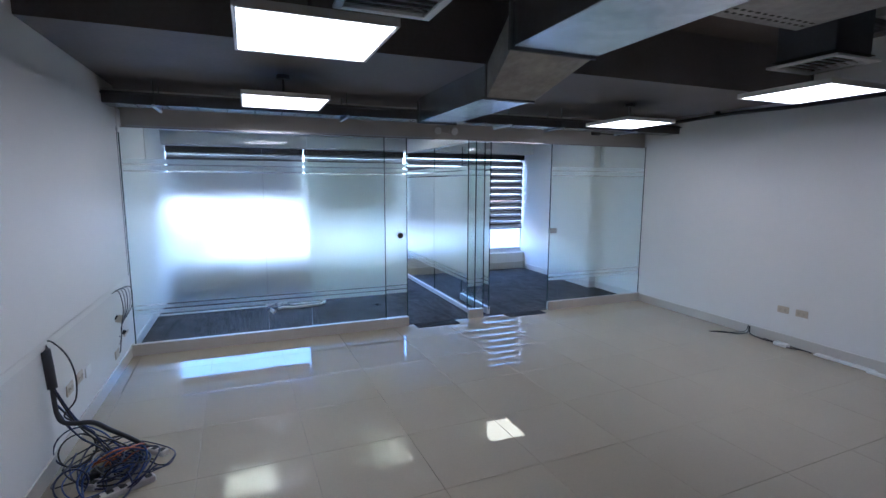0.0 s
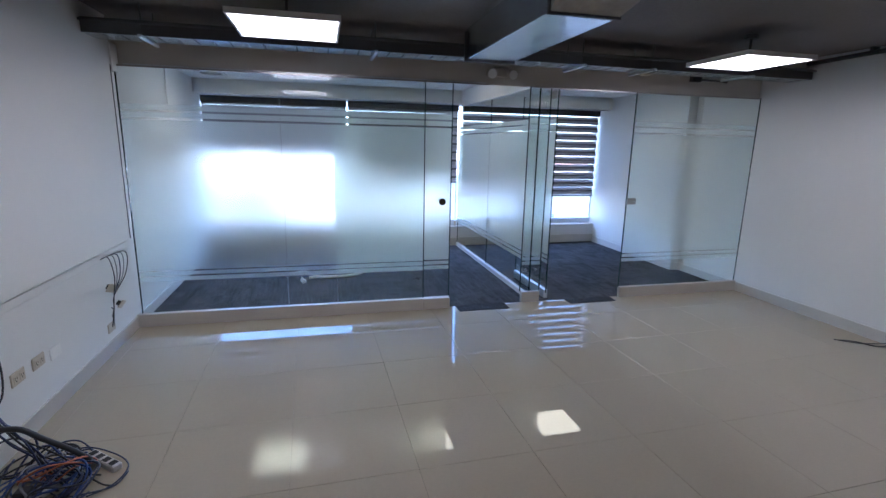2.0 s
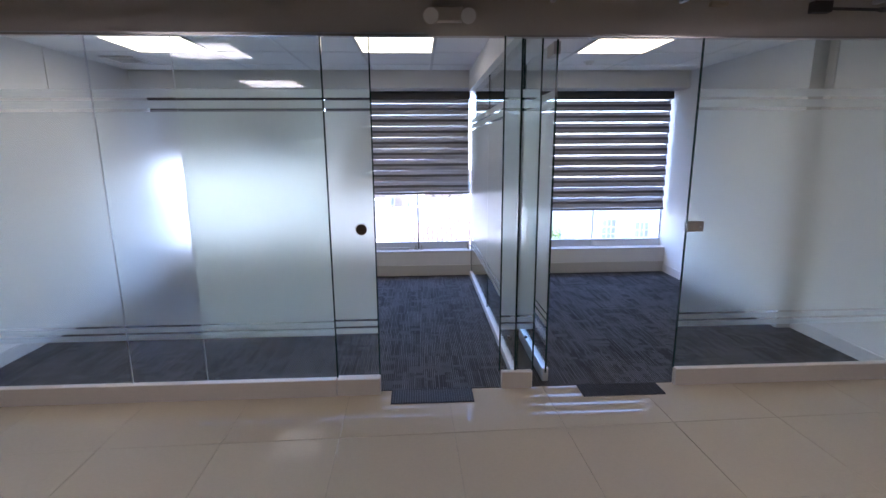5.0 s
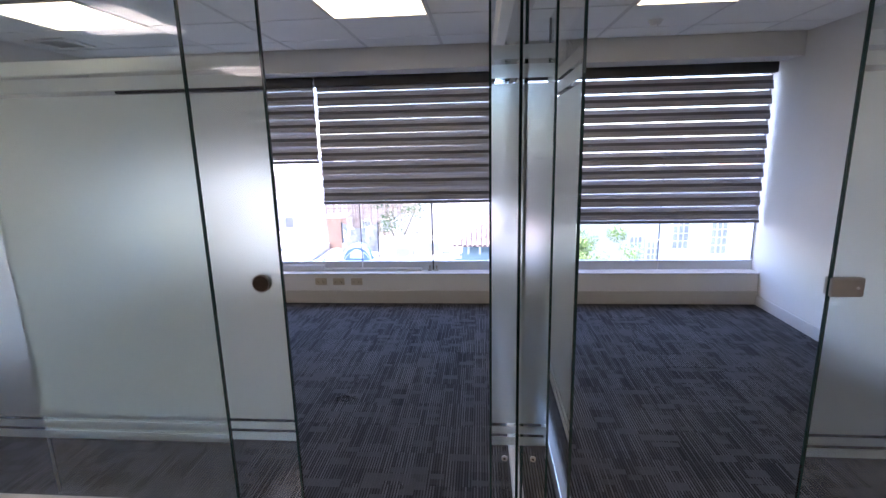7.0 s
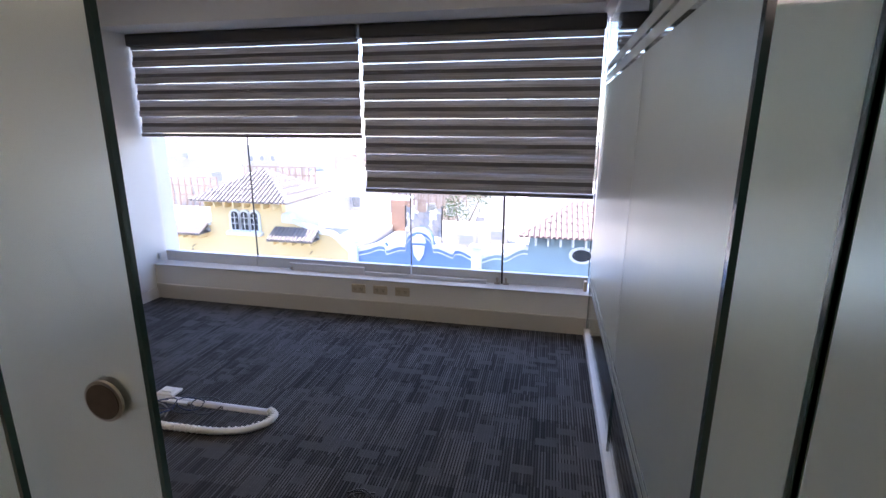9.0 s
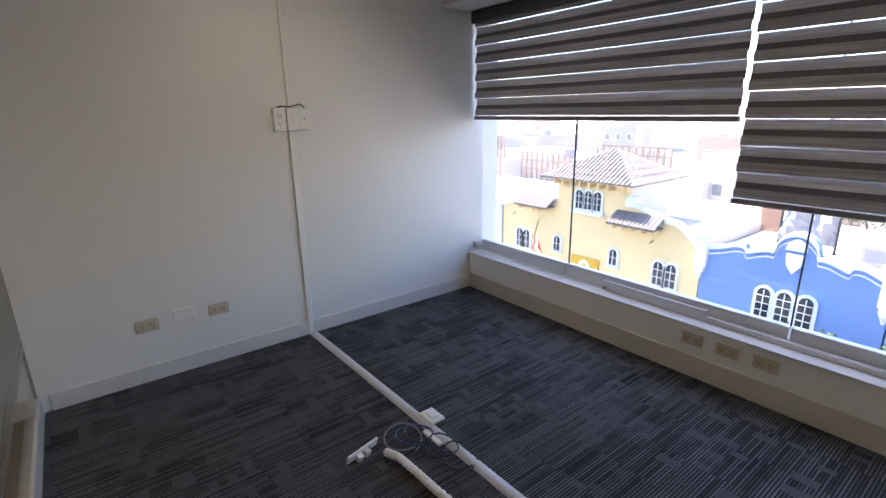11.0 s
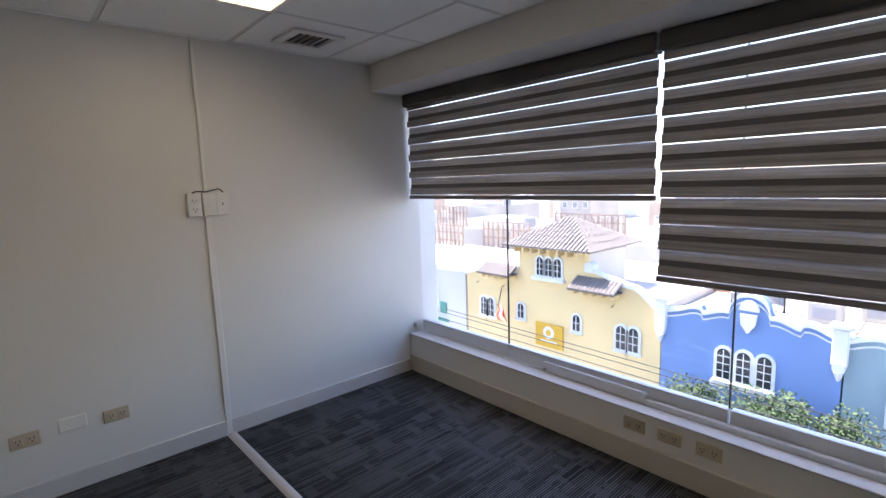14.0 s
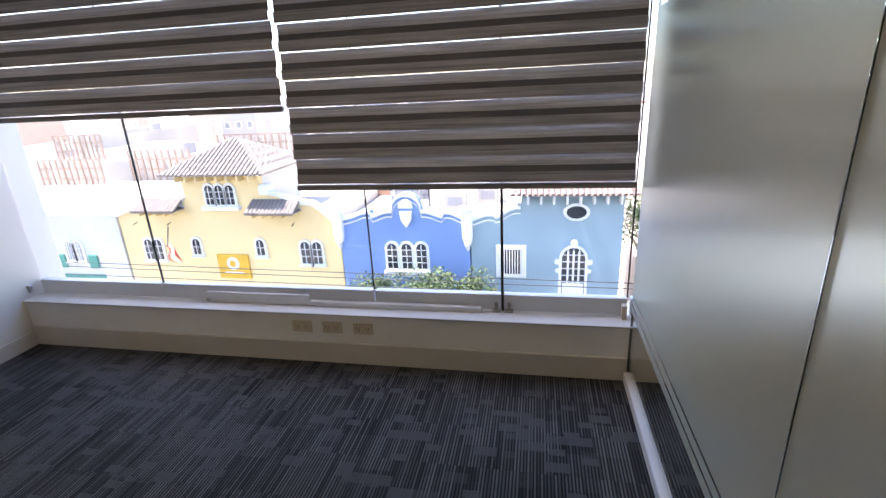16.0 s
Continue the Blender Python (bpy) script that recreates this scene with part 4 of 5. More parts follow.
part("cable", tube([(-0.05, -0.02, 0), (-0.02, 0.02, 0.01), (0.03, 0.0, 0.015), (0.01, -0.03, 0.004), (-0.03, 0.0, 0.01), (0.05, 0.03, 0.002)], 0.004), CABLES[1], t, smooth=True)
part("cable", tube([(-0.06, 0.01, 0), (0.0, 0.03, 0.012), (0.06, 0.0, 0.0)], 0.004), CABLES[1], t, smooth=True)
t = thing("wall_conduit", "thin white conduit up the office wall", "conduit", at=(OX1, 0.80, 0.098))
part("duct", box(-0.012, 0, -0.012, 0.012, 0, OC - 0.098, 0.002), WHITE_PLASTIC, t)
for x in (2.888, 2.955):
    t = thing("window_clamp", "small steel pivot clamp at the foot of the pane", "clamp", "window clamps", at=(x, 2.932, 0.305))
    part("base", box(-0.022, 0.022, -0.014, 0.014, 0.0, 0.012, 0.003), STEEL, t)
    part("post", rod((0, 0, 0.012), (0, 0, 0.035), 0.007), STEEL, t)
    part("knob", rod((0, 0, 0.035), (0, 0, 0.052), 0.012, r2=0.008), STEEL, t)
t = thing("window_latch", "small grey window latch on the jamb", "latch", at=(OX0, 2.88, 0.36))
part("case", box(0, 0.02, -0.012, 0.012, -0.025, 0.025, 0.003), ALU, t)
t = thing("window_latch", "small ivory window latch beside the divider", "latch", at=(3.525, 2.91, 0.305))
part("case", box(-0.012, 0.012, -0.02, 0.02, 0.0, 0.075, 0.003), IVORY, t)
t = thing("sash_rail", "grey aluminium sash rail on the window sill", "window rail", at=(1.67, 2.925, 0.305))
part("rail", box(-0.49, 0.16, -0.010, 0.010, 0.0, 0.062, 0.003), RAIL, t)
part("rail", box(0.165, 1.14, -0.018, 0.010, 0.0, 0.03, 0.003), RAIL, t)
part("end_stop", rod((-0.47, -0.016, 0.02), (-0.47, -0.03, 0.02), 0.01), STEEL, t)

t = thing("smoke_detector", "small round white smoke detector on the office ceiling tile", "smoke detector", at=(4.6, 2.02, OC))
part("base", rod((0, 0, -0.012), (0, 0, 0), 0.05, n=24), WHITE_PLASTIC, t)
part("head", rod((0, 0, -0.034), (0, 0, -0.0122), 0.03, n=24, r2=0.042), WHITE_PLASTIC, t)
part("indicator", rod((0.012, -0.012, -0.037), (0.012, -0.012, -0.0342), 0.004, n=8), SLOT, t, "dark indicator lens")

# ---- street ----
STREET, FY = -13.0, 22.5
ASPHALT = material("asphalt", (0.05, 0.05, 0.052), 0.9, vary=0.15, scale=2)
PAVING = material("concrete paving", (0.35, 0.34, 0.32), 0.85, vary=0.1)
YELLOW = material("yellow facade paint", (0.78, 0.60, 0.31), 0.85, vary=0.05, scale=2, stain=0.05, bump=0.2, bump_scale=25)
BLUE = material("blue facade paint", (0.18, 0.285, 0.53), 0.85, vary=0.05, scale=2, stain=0.04, bump=0.2, bump_scale=25)
TEAL = material("blue-grey facade paint", (0.27, 0.37, 0.415), 0.85, vary=0.07, scale=2, stain=0.08, bump=0.2, bump_scale=25)
MOULD = material("white stucco moulding", (0.74, 0.74, 0.72), 0.8, vary=0.05, stain=0.08, bump=0.3, bump_scale=30)
PALE = material("pale render", (0.66, 0.63, 0.59), 0.85, vary=0.05, scale=1.5, stain=0.08)
ROOFTILE = material("weathered clay roof tile", (0.23, 0.20, 0.178), 0.85, vary=0.15, scale=20, random=0.2)
AWNTILE = material("brown-grey awning tile", (0.19, 0.165, 0.15), 0.9, vary=0.15, scale=20)
ROOFRED = material("faded red roof tile", (0.22, 0.16, 0.14), 0.85, vary=0.12, scale=20, random=0.2)
FLATROOF = material("pale flat roof", (0.48, 0.44, 0.39), 0.9, vary=0.1, scale=1.0, stain=0.1)
TAN = material("tan render", (0.46, 0.36, 0.29), 0.9, vary=0.1, stain=0.1)
BRICKW = material("terracotta wall", (0.36, 0.22, 0.15), 0.85, vary=0.1)
DARKPANE = material("dark window pane", (0.03, 0.035, 0.04), 0.12, vary=0.1)
# pale grey keeps the far windows low in contrast
PALEPANE = material("pale window pane", (0.33, 0.33, 0.32), 0.2, vary=0.2)
IRON = material("dark iron", (0.03, 0.03, 0.03), 0.6)
RUST = material("brown painted rail", (0.36, 0.26, 0.2), 0.8)
BOARD = material("weathered brown boards", (0.50, 0.40, 0.33), 0.9, vary=0.2, scale=6)
GREENP = material("green paint", (0.06, 0.26, 0.20), 0.7)
SIGN = material("ochre sign board", (0.62, 0.36, 0.03), 0.6)
LEAF = material("small green leaves", (0.055, 0.088, 0.030), 0.75, vary=0.35, scale=12)
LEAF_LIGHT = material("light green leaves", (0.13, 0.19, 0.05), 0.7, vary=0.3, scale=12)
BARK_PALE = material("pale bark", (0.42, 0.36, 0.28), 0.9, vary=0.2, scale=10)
BARK = material("tree bark", (0.12, 0.09, 0.06), 0.9, vary=0.2, scale=20)
RED = material("red cloth", (0.55, 0.03, 0.03), 0.8)
CLOTH = material("white cloth", (0.75, 0.75, 0.75), 0.8)
TANK = material("grey water tank", (0.30, 0.30, 0.31), 0.7)
structure("ground", box(-900, 900, WY + 0.31, 1500, STREET - 1, STREET), FLATROOF, "city ground reaching the horizon")
structure("road", box(-120, 120, 7.0, 18.5, STREET + 0.004, STREET + 0.01), ASPHALT, "asphalt street below")
structure("pavement", box(-120, 120, 18.5, FY, STREET + 0.004, STREET + 0.15), PAVING, "concrete pavement")
structure("building_face", box(-0.3, HX1 + 0.25, WY + 0.3, WY + 0.45, STREET, 0.0), PALE, "own building's face below the window")


def arch(w, z0, z1, n=10):
    """Outline of an opening with a round head, centred on x = 0."""
    r = w / 2
    return [(-r, z0), (r, z0)] + [(r * math.cos(math.pi * k / n), z1 - r + r * math.sin(math.pi * k / n)) for k in range(n + 1)]


def arch_window(parent, x, z0, z1, w, lights=2, sill=True, bars=True, glass=DARKPANE):
    """A round-headed window with a white surround, dark panes and glazing bars; y is out of the wall."""
    f = part("window", prism([(x + a, b) for a, b in arch(w + 0.26, z0 - 0.1, z1 + 0.12)], -0.10, 0.06), MOULD, parent, "white stucco window surround")
    part("pane", prism([(x + a, b) for a, b in arch(w, z0, z1)], -0.115, -0.09), glass, f)
    if bars:
        bm = bmesh.new()
        for k in range(1, lights + 1):
            xx = x - w / 2 + w * k / (lights + 1)
            box(xx - 0.018, xx + 0.018, -0.14, -0.116, z0, z1 - 0.06, 0, bm)
        n = max(2, int((z1 - z0) / 0.32))
        for k in range(1, n):
            zz = z0 + (z1 - z0) * k / n
            box(x - w / 2 + 0.01, x + w / 2 - 0.01, -0.138, -0.117, zz - 0.016, zz + 0.016, 0, bm)
        part("glazing_bars", bm, MOULD, f)
    if sill:
        part("sill", box(x - w / 2 - 0.18, x + w / 2 + 0.18, -0.22, 0.04, z0 - 0.18, z0 - 0.101, 0.02), MOULD, f)
    return f


def tile_roof(parent, x0, x1, y0, y1, z, rise, mat, tiles=True, hip=True):
    """A hipped roof with rows of barrel tiles on its street side and flanks."""
    cx, cy = (x0 + x1) / 2, (y0 + y1) / 2
    rx = max((x1 - x0) / 2 - (y1 - y0) / 2, 0.2) if hip else (x1 - x0) / 2
    bm = bmesh.new()
    v = [bm.verts.new(c) for c in ((x0, y0, z), (x1, y0, z), (x1, y1, z), (x0, y1, z), (cx - rx, cy, z + rise), (cx + rx, cy, z + rise))]
    for f in ((0, 1, 5, 4), (1, 2, 5), (2, 3, 4, 5), (3, 0, 4), (3, 2, 1, 0)):
        bm.faces.new([v[k] for k in f])
    roof = part("roof", bm, mat, parent, "weathered clay tile roof")
    if not tiles:
        return roof
    bm = bmesh.new()
    step, courses = 0.24, 6

    def barrel(p, q, r):
        d = (q - p).normalized()
        side = d.cross(Vector((0, 0, 1))).normalized()
        up = side.cross(d)
        a, b = [], []
        for k in range(5):
            t = math.pi * k / 4
            o = side * (r * math.cos(t)) + up * (r * math.sin(t))
            a.append(bm.verts.new(p + o))
            b.append(bm.verts.new(q + o * 0.8))
        for k in range(4):
            bm.faces.new((a[k], a[k + 1], b[k + 1], b[k]))
        bm.faces.new(a)

    def slope(e0, e1, r0, r1):
        n = int((e1 - e0).length / step)
        for k in range(n):
            s = (k + 0.5) / n
            foot = e0.lerp(e1, s)
            # straight up the slope, cut by the hips
            up = ((r0 + r1) / 2 - (e0 + e1) / 2)
            reach = 1.0
            if hip:
                lo, hi = (r0 - e0).dot((e1 - e0).normalized()), (r1 - e0).dot((e1 - e0).normalized())
                pos = s * (e1 - e0).length
                reach = min(1.0, pos / max(lo, 1e-3), ((e1 - e0).length - pos) / max((e1 - e0).length - hi, 1e-3))
            m = max(1, int(courses * reach))
            for c in range(m):
                p = foot + up * (reach * c / m)
                q = foot + up * (reach * (c + 1.12) / m)
                barrel(p + Vector((0, 0, 0.02 + 0.012)), q + Vector((0, 0, 0.012)), 0.095)

    a, b, c, d = Vector((x0, y0, z)), Vector((x1, y0, z)), Vector((x1, y1, z)), Vector((x0, y1, z))
    e, f = Vector((cx - rx, cy, z + rise)), Vector((cx + rx, cy, z + rise))
    slope(a, b, e, f)
    if hip:
        slope(b, c, f, f)
        slope(d, a, e, e)
    part("roof_tile", bm, mat, roof, "rows of barrel tiles", kind="stuff")
    return roof


def coping(parent, pts, y0=-0.12, y1=0.14, thick=0.2):
    """A stucco coping that follows the parapet's outline."""
    part("coping", prism(list(pts) + [(x, z - thick) for x, z in reversed(pts)], y0, y1), MOULD, parent, "white stucco coping")


def curve(x0, z0, x1, z1, n=8, bulge=0.0):
    return [(x0 + (x1 - x0) * k / n, z0 + (z1 - z0) * (0.5 - 0.5 * math.cos(math.pi * k / n)) + bulge * math.sin(math.pi * k / n)) for k in range(n + 1)]


def yellow_house():
    t = thing("yellow_house", "yellow stucco town house with a tiled tower and arched windows", "house", "houses across the street", at=(-0.03, FY, 0.26))
    out = [(-19.4, STREET), (-6.62, STREET), (-6.62, -5.05)] + curve(-6.7, -5.05, -8.2, -4.1, 6, 0.1) + curve(-8.2, -4.1, -10.2, -3.72, 6, 0.08) + [(-10.65, -3.55), (-10.65, -2.6), (-15.0, -2.6), (-15.0, -3.9), (-16.5, -4.05), (-18.2, -4.3), (-19.4, -4.75)]
    part("wall", prism(out, 0, 0.45), YELLOW, t)
    part("house_body", box(-19.4, -6.62, 0.45, 11, STREET, -4.9), FLATROOF, t, "pale flat roofed body")
    part("tower", box(-15.0, -10.651, 0.451, 4.2, -5, -2.6), PALE, t, "white rendered tower flank")
    coping(t, curve(-6.6, -5.0, -8.2, -4.04, 6, 0.1) + curve(-8.3, -4.04, -10.6, -3.5, 6, 0.1))
    coping(t, [(-19.45, -4.7)] + curve(-18.2, -4.25, -15.05, -3.85, 6, 0.08))
    part("scroll", rod((-10.3, -0.2, -3.42), (-10.3, 0.3, -3.42), 0.28, n=18), MOULD, t)
    tile_roof(t, -15.75, -9.9, -0.75, 4.8, -2.62, 1.5, ROOFTILE)
    for k in range(8):
        x = -14.85 + 4.05 * k / 7
        part("bracket", box(x - 0.05, x + 0.05, -0.62, 0.0, -2.95, -2.64, 0.02), YELLOW, t)
    for x in (-13.45, -12.86, -12.27):
        arch_window(t, x, -4.2, -3.2, 0.42, 1, sill=False)
    part("sill", box(-13.95, -11.8, -0.3, 0.05, -4.5, -4.28, 0.05), MOULD, t)
    for x0, x1, z in ((-17.6, -15.1, -4.42), (-11.1, -8.5, -4.52)):
        a = part("awning", prism([(x0, z), (x1, z), (x1 - 0.2, z + 0.5), (x0 + 0.2, z + 0.5)], -0.02, 0.0), MOULD, t)
        bm = bmesh.new()
        n = int((x1 - x0) / 0.2)
        for k in range(n):
            x = x0 + 0.1 + (x1 - x0 - 0.2) * k / (n - 1)
            rod((x, -0.95, z + 0.02), (x, -0.02, z + 0.52), 0.11, bm, n=6)
        part("awning_deck", prism([(x0, z), (x1, z), (x1 - 0.06, z + 0.05), (x0 + 0.06, z + 0.05)], -0.96, -0.021), AWNTILE, a)
        part("awning_tiles", bm, AWNTILE, a, "grey clay tiles", kind="stuff")
        for k in range(5):
            x = x0 + 0.25 + (x1 - x0 - 0.5) * k / 4
            part("bracket", box(x - 0.05, x + 0.05, -0.75, -0.02, z - 0.26, z + 0.04, 0.02), YELLOW, a)
    for x, z0, z1, w in ((-17.85, -7.3, -6.15, 0.46), (-17.25, -7.3, -6.15, 0.46), (-14.85, -6.95, -6.1, 0.42), (-11.08, -6.95, -6.1, 0.42), (-8.55, -7.35, -6.18, 0.48), (-7.9, -7.35, -6.18, 0.48)):
        arch_window(t, x, z0, z1, w, 1)
    s = part("sign_board", box(-13.75, -11.93, -0.12, -0.02, -8.3, -6.95), SIGN, t, "ochre sign board with a round emblem")
    part("emblem", rod((-12.84, -0.15, -7.45), (-12.84, -0.121, -7.45), 0.36, n=28), MOULD, s)
    part("emblem_mark", rod((-12.84, -0.17, -7.45), (-12.84, -0.151, -7.45), 0.2, n=6), SIGN, s)
    part("lettering", box(-13.4, -12.3, -0.14, -0.121, -8.0, -7.93), MOULD, s, "unreadable line of pale lettering")
    for x in (-18.3, -16.2, -9.0):
        part("wall_lamp", rod((x, -0.3, -5.28), (x, 0.0, -5.2), 0.025, n=6), IRON, t)
    f = thing("flag", "red and white flag on a slanting pole", "flag", at=(-16.05, FY - 0.1, -5.76))
    part("pole", rod((-0.4, 0.1, 0.55), (0.55, -1.3, -0.05), 0.03, n=6), IRON, f)
    for nm, dx, mm in (("red_stripe", 0.0, RED), ("white_stripe", 0.22, CLOTH), ("red_stripe", 0.44, RED)):
        bm = bmesh.new()
        rows = []
        for i in range(7):
            z = -0.1 - i * 0.16
            o = 0.08 * math.sin(i * 1.1)
            rows.append([bm.verts.new((0.05 + dx + o + 0.05 * i, -0.95 + 0.1 * math.sin(i + dx * 5), z)), bm.verts.new((0.05 + dx + 0.22 + o + 0.05 * i, -1.05 + 0.1 * math.sin(i + dx * 5 + 1), z - 0.05))])
        for a, b in zip(rows, rows[1:]):
            bm.faces.new((a[0], a[1], b[1], b[0]))
        part(nm, bm, mm, f)


def blue_house():
    t = thing("blue_house", "bright blue stucco house with a white scrolled parapet", "house", "houses across the street", at=(-0.03, FY, 0.26))
    top = [(-6.58, -4.95)] + curve(-5.8, -4.75, -4.9, -4.55, 5, 0.08) + curve(-4.8, -4.75, -3.8, -4.5, 5, 0.06) + [(-3.05 + 0.72 * math.cos(math.pi - math.pi * k / 12), -4.4 + 0.72 * math.sin(math.pi * k / 12)) for k in range(13)] + curve(-2.3, -4.5, -1.3, -4.75, 5, 0.06) + curve(-1.2, -4.55, -0.3, -4.8, 5, 0.08) + [(0.0, -4.95)]
    part("wall", prism([(0.0, STREET), (-6.58, STREET)] + top, 0, 0.4), BLUE, t)
    part("house_body", box(-6.58, 0.0, 0.4, 11, STREET, -5.3), FLATROOF, t, "pale flat roofed body")
    coping(t, top, thick=0.16)
    lower = [(x, z - 0.34) for x, z in top]
    coping(t, lower, -0.05, 0.05, 0.06)
    part("shield", prism([(-3.35, -4.55), (-2.75, -4.55), (-2.8, -5.0), (-3.05, -5.35), (-3.3, -5.0)], -0.2, -0.02), MOULD, t, "white stucco shield")
    part("crest", prism([(-3.05 + 0.36 * math.cos(math.pi * k / 10), -4.4 + 0.45 * math.sin(math.pi * k / 10)) for k in range(11)], -0.16, -0.02), MOULD, t)
    for x in (-6.6, -0.1):
        p = part("pilaster", box(x - 0.23, x + 0.26, -0.22, 0.02, -5.9, -4.55, 0.03), MOULD, t, "white stucco pilaster with a scroll")
        part("cap", box(x - 0.34, x + 0.38, -0.32, 0.2, -4.548, -4.35, 0.04), MOULD, p)
        part("scroll", rod((x + 0.02, -0.26, -6.0), (x + 0.02, 0.0, -6.0), 0.2, n=14), MOULD, p)
        part("drop", rod((x + 0.02, -0.12, -6.5), (x + 0.02, -0.12, -6.2), 0.05, n=8, r2=0.16), MOULD, p)
    for x in (-3.9, -3.15, -2.4):
        arch_window(t, x, -7.5, -6.2, 0.5, 1)
    part("window_panel", box(-4.4, -1.9, -0.12, 0.0, -7.95, -7.7, 0.03), MOULD, t)


def teal_house():
    t = thing("teal_house", "blue-grey stucco house with a tiled eave and oval window", "house", "houses across the street", at=(-0.03, FY, 0.26))
    low = curve(0.06, -4.9, 1.2, -4.65, 6, 0.1) + curve(1.25, -4.75, 2.4, -4.3, 6, 0.1)
    part("wall", prism([(6.95, STREET), (0.06, STREET)] + low + [(2.45, -3.75), (6.95, -3.75)], 0, 0.45), TEAL, t)
    part("house_body", box(0.06, 6.95, 0.45, 10, STREET, -5.3), FLATROOF, t, "pale flat roofed body")
    part("upper_body", box(2.45, 6.95, 0.451, 5.0, -5.3, -3.75), TEAL, t)
    coping(t, low, thick=0.17)
    coping(t, [(x, z - 0.36) for x, z in low], -0.05, 0.05, 0.06)
    tile_roof(t, 1.95, 7.45, -0.7, 5.6, -3.72, 1.3, ROOFRED)
    for k in range(8):
        x = 2.75 + 4.0 * k / 7
        part("bracket", box(x - 0.05, x + 0.05, -0.5, 0.0, -4.15, -3.74, 0.02), MOULD, t)
    ov = [(4.9 + 0.44 * math.cos(2 * math.pi * k / 24), -4.6 + 0.29 * math.sin(2 * math.pi * k / 24)) for k in range(24)]
    w = part("window", prism([(4.9 + (x - 4.9) * 1.35, -4.6 + (z + 4.6) * 1.4) for x, z in ov], -0.1, 0.02), MOULD, t, "white oval surround")
    part("pane", prism(ov, -0.115, -0.09), DARKPANE, w)
    w = part("window", box(1.25, 2.68, -0.1, 0.04, -7.85, -6.22, 0.02), MOULD, t, "white square surround with iron bars")
    part("pane", box(1.48, 2.45, -0.115, -0.09, -7.65, -6.42), DARKPANE, w)
    for k in range(8):
        x = 1.52 + 0.89 * k / 7
        part("bar", rod((x, -0.16, -7.65), (x, -0.16, -6.42), 0.02, n=6), MOULD, w)
    door = arch_window(t, 4.85, -9.0, -6.3, 1.05, 3, sill=False)
    part("panel", box(4.36, 5.34, -0.15, -0.117, -9.0, -8.05, 0.01), MOULD, door, "white lower door panel")
    for x in (4.85, 4.6, 5.1):
        part("glazing_bar", box(x - 0.045, x + 0.045, -0.148, -0.117, -8.05, -6.45), MOULD, door)
    bm = bmesh.new()
    for s in (-1, 1):
        rod((4.85 + s * 0.74, -0.12, -7.0), (4.85 + s * 0.74, 0.0, -7.0), 0.13, bm, n=12)
        rod((4.85 + s * 0.72, -0.12, -7.45), (4.85 + s * 0.72, 0.0, -7.45), 0.10, bm, n=12)
    rod((4.85, -0.16, -6.05), (4.85, 0.0, -6.05), 0.17, bm, n=12)
    part("ornament", bm, MOULD, t, "white scrolled stucco ornament")


def white_house(x0, x1, y, top, label, wins, arched=False):
    t = thing("white_house", label, "house", "houses across the street", at=(0, y, 0))
    part("wall", box(x0, x1, 0, 10, STREET, top), PALE, t)
    part("parapet", box(x0 - 0.1, x1 + 0.1, -0.15, 0.35, top, top + 0.35, 0.05), MOULD, t)
    part("roof_deck", box(x0 + 0.3, x1 - 0.3, 0.36, 9.7, top + 0.002, top + 0.06), FLATROOF, t)
    for x, z0, z1, w in wins:
        if arched:
            arch_window(t, x, z0, z1, w, 2, glass=PALEPANE)
        else:
            f = part("window", box(x - w / 2 - 0.14, x + w / 2 + 0.14, -0.08, 0.02, z0 - 0.14, z1 + 0.14, 0.02), MOULD, t)
            part("pane", box(x - w / 2, x + w / 2, -0.095, -0.07, z0, z1), PALEPANE, f)
            bm = bmesh.new()
            for k in range(1, 3):
                box(x - w / 2 + w * k / 3 - 0.025, x - w / 2 + w * k / 3 + 0.025, -0.12, -0.096, z0, z1, 0, bm)
            for k in range(1, 4):
                zz = z0 + (z1 - z0) * k / 4
                box(x - w / 2, x + w / 2, -0.118, -0.097, zz - 0.02, zz + 0.02, 0, bm)
            part("glazing_bars", bm, MOULD, f)
    return t


yellow_house()
blue_house()
teal_house()
h = white_house(-34, -19.6, FY, -4.6, "white rendered house with small green shutters", ((-23.2, -7.2, -6.1, 0.45), (-22.6, -7.2, -6.1, 0.45)), True)
for x in (-24.0, -21.8):
    part("shutter", box(x - 0.3, x + 0.3, -0.12, -0.02, -7.7, -6.9, 0.02), GREENP, h, "green planter shutter")
part("lettering", box(-24.6, -21.3, -0.1, -0.02, -8.3, -8.1), GREENP, h, "unreadable green shop lettering")
white_house(9.0, 30.0, 27.0, -0.6, "tall white house with rows of paned windows", ((12.4, -5.5, -4.0, 0.65), (13.4, -5.8, -4.3, 0.65), (14.9, -4.7, -2.9, 0.85), (17.05, -5.0, -3.1, 0.85), (20.0, -5.9, -3.9, 1.05), (21.9, -5.9, -3.9, 1.05), (12.9, -9.3, -7.4, 0.9), (15.6, -9.3, -7.4, 0.9), (18.3, -9.3, -7.4, 0.9), (21.0, -9.3, -7.4, 0.9), (25.0, -5.9, -3.9, 1.05)))


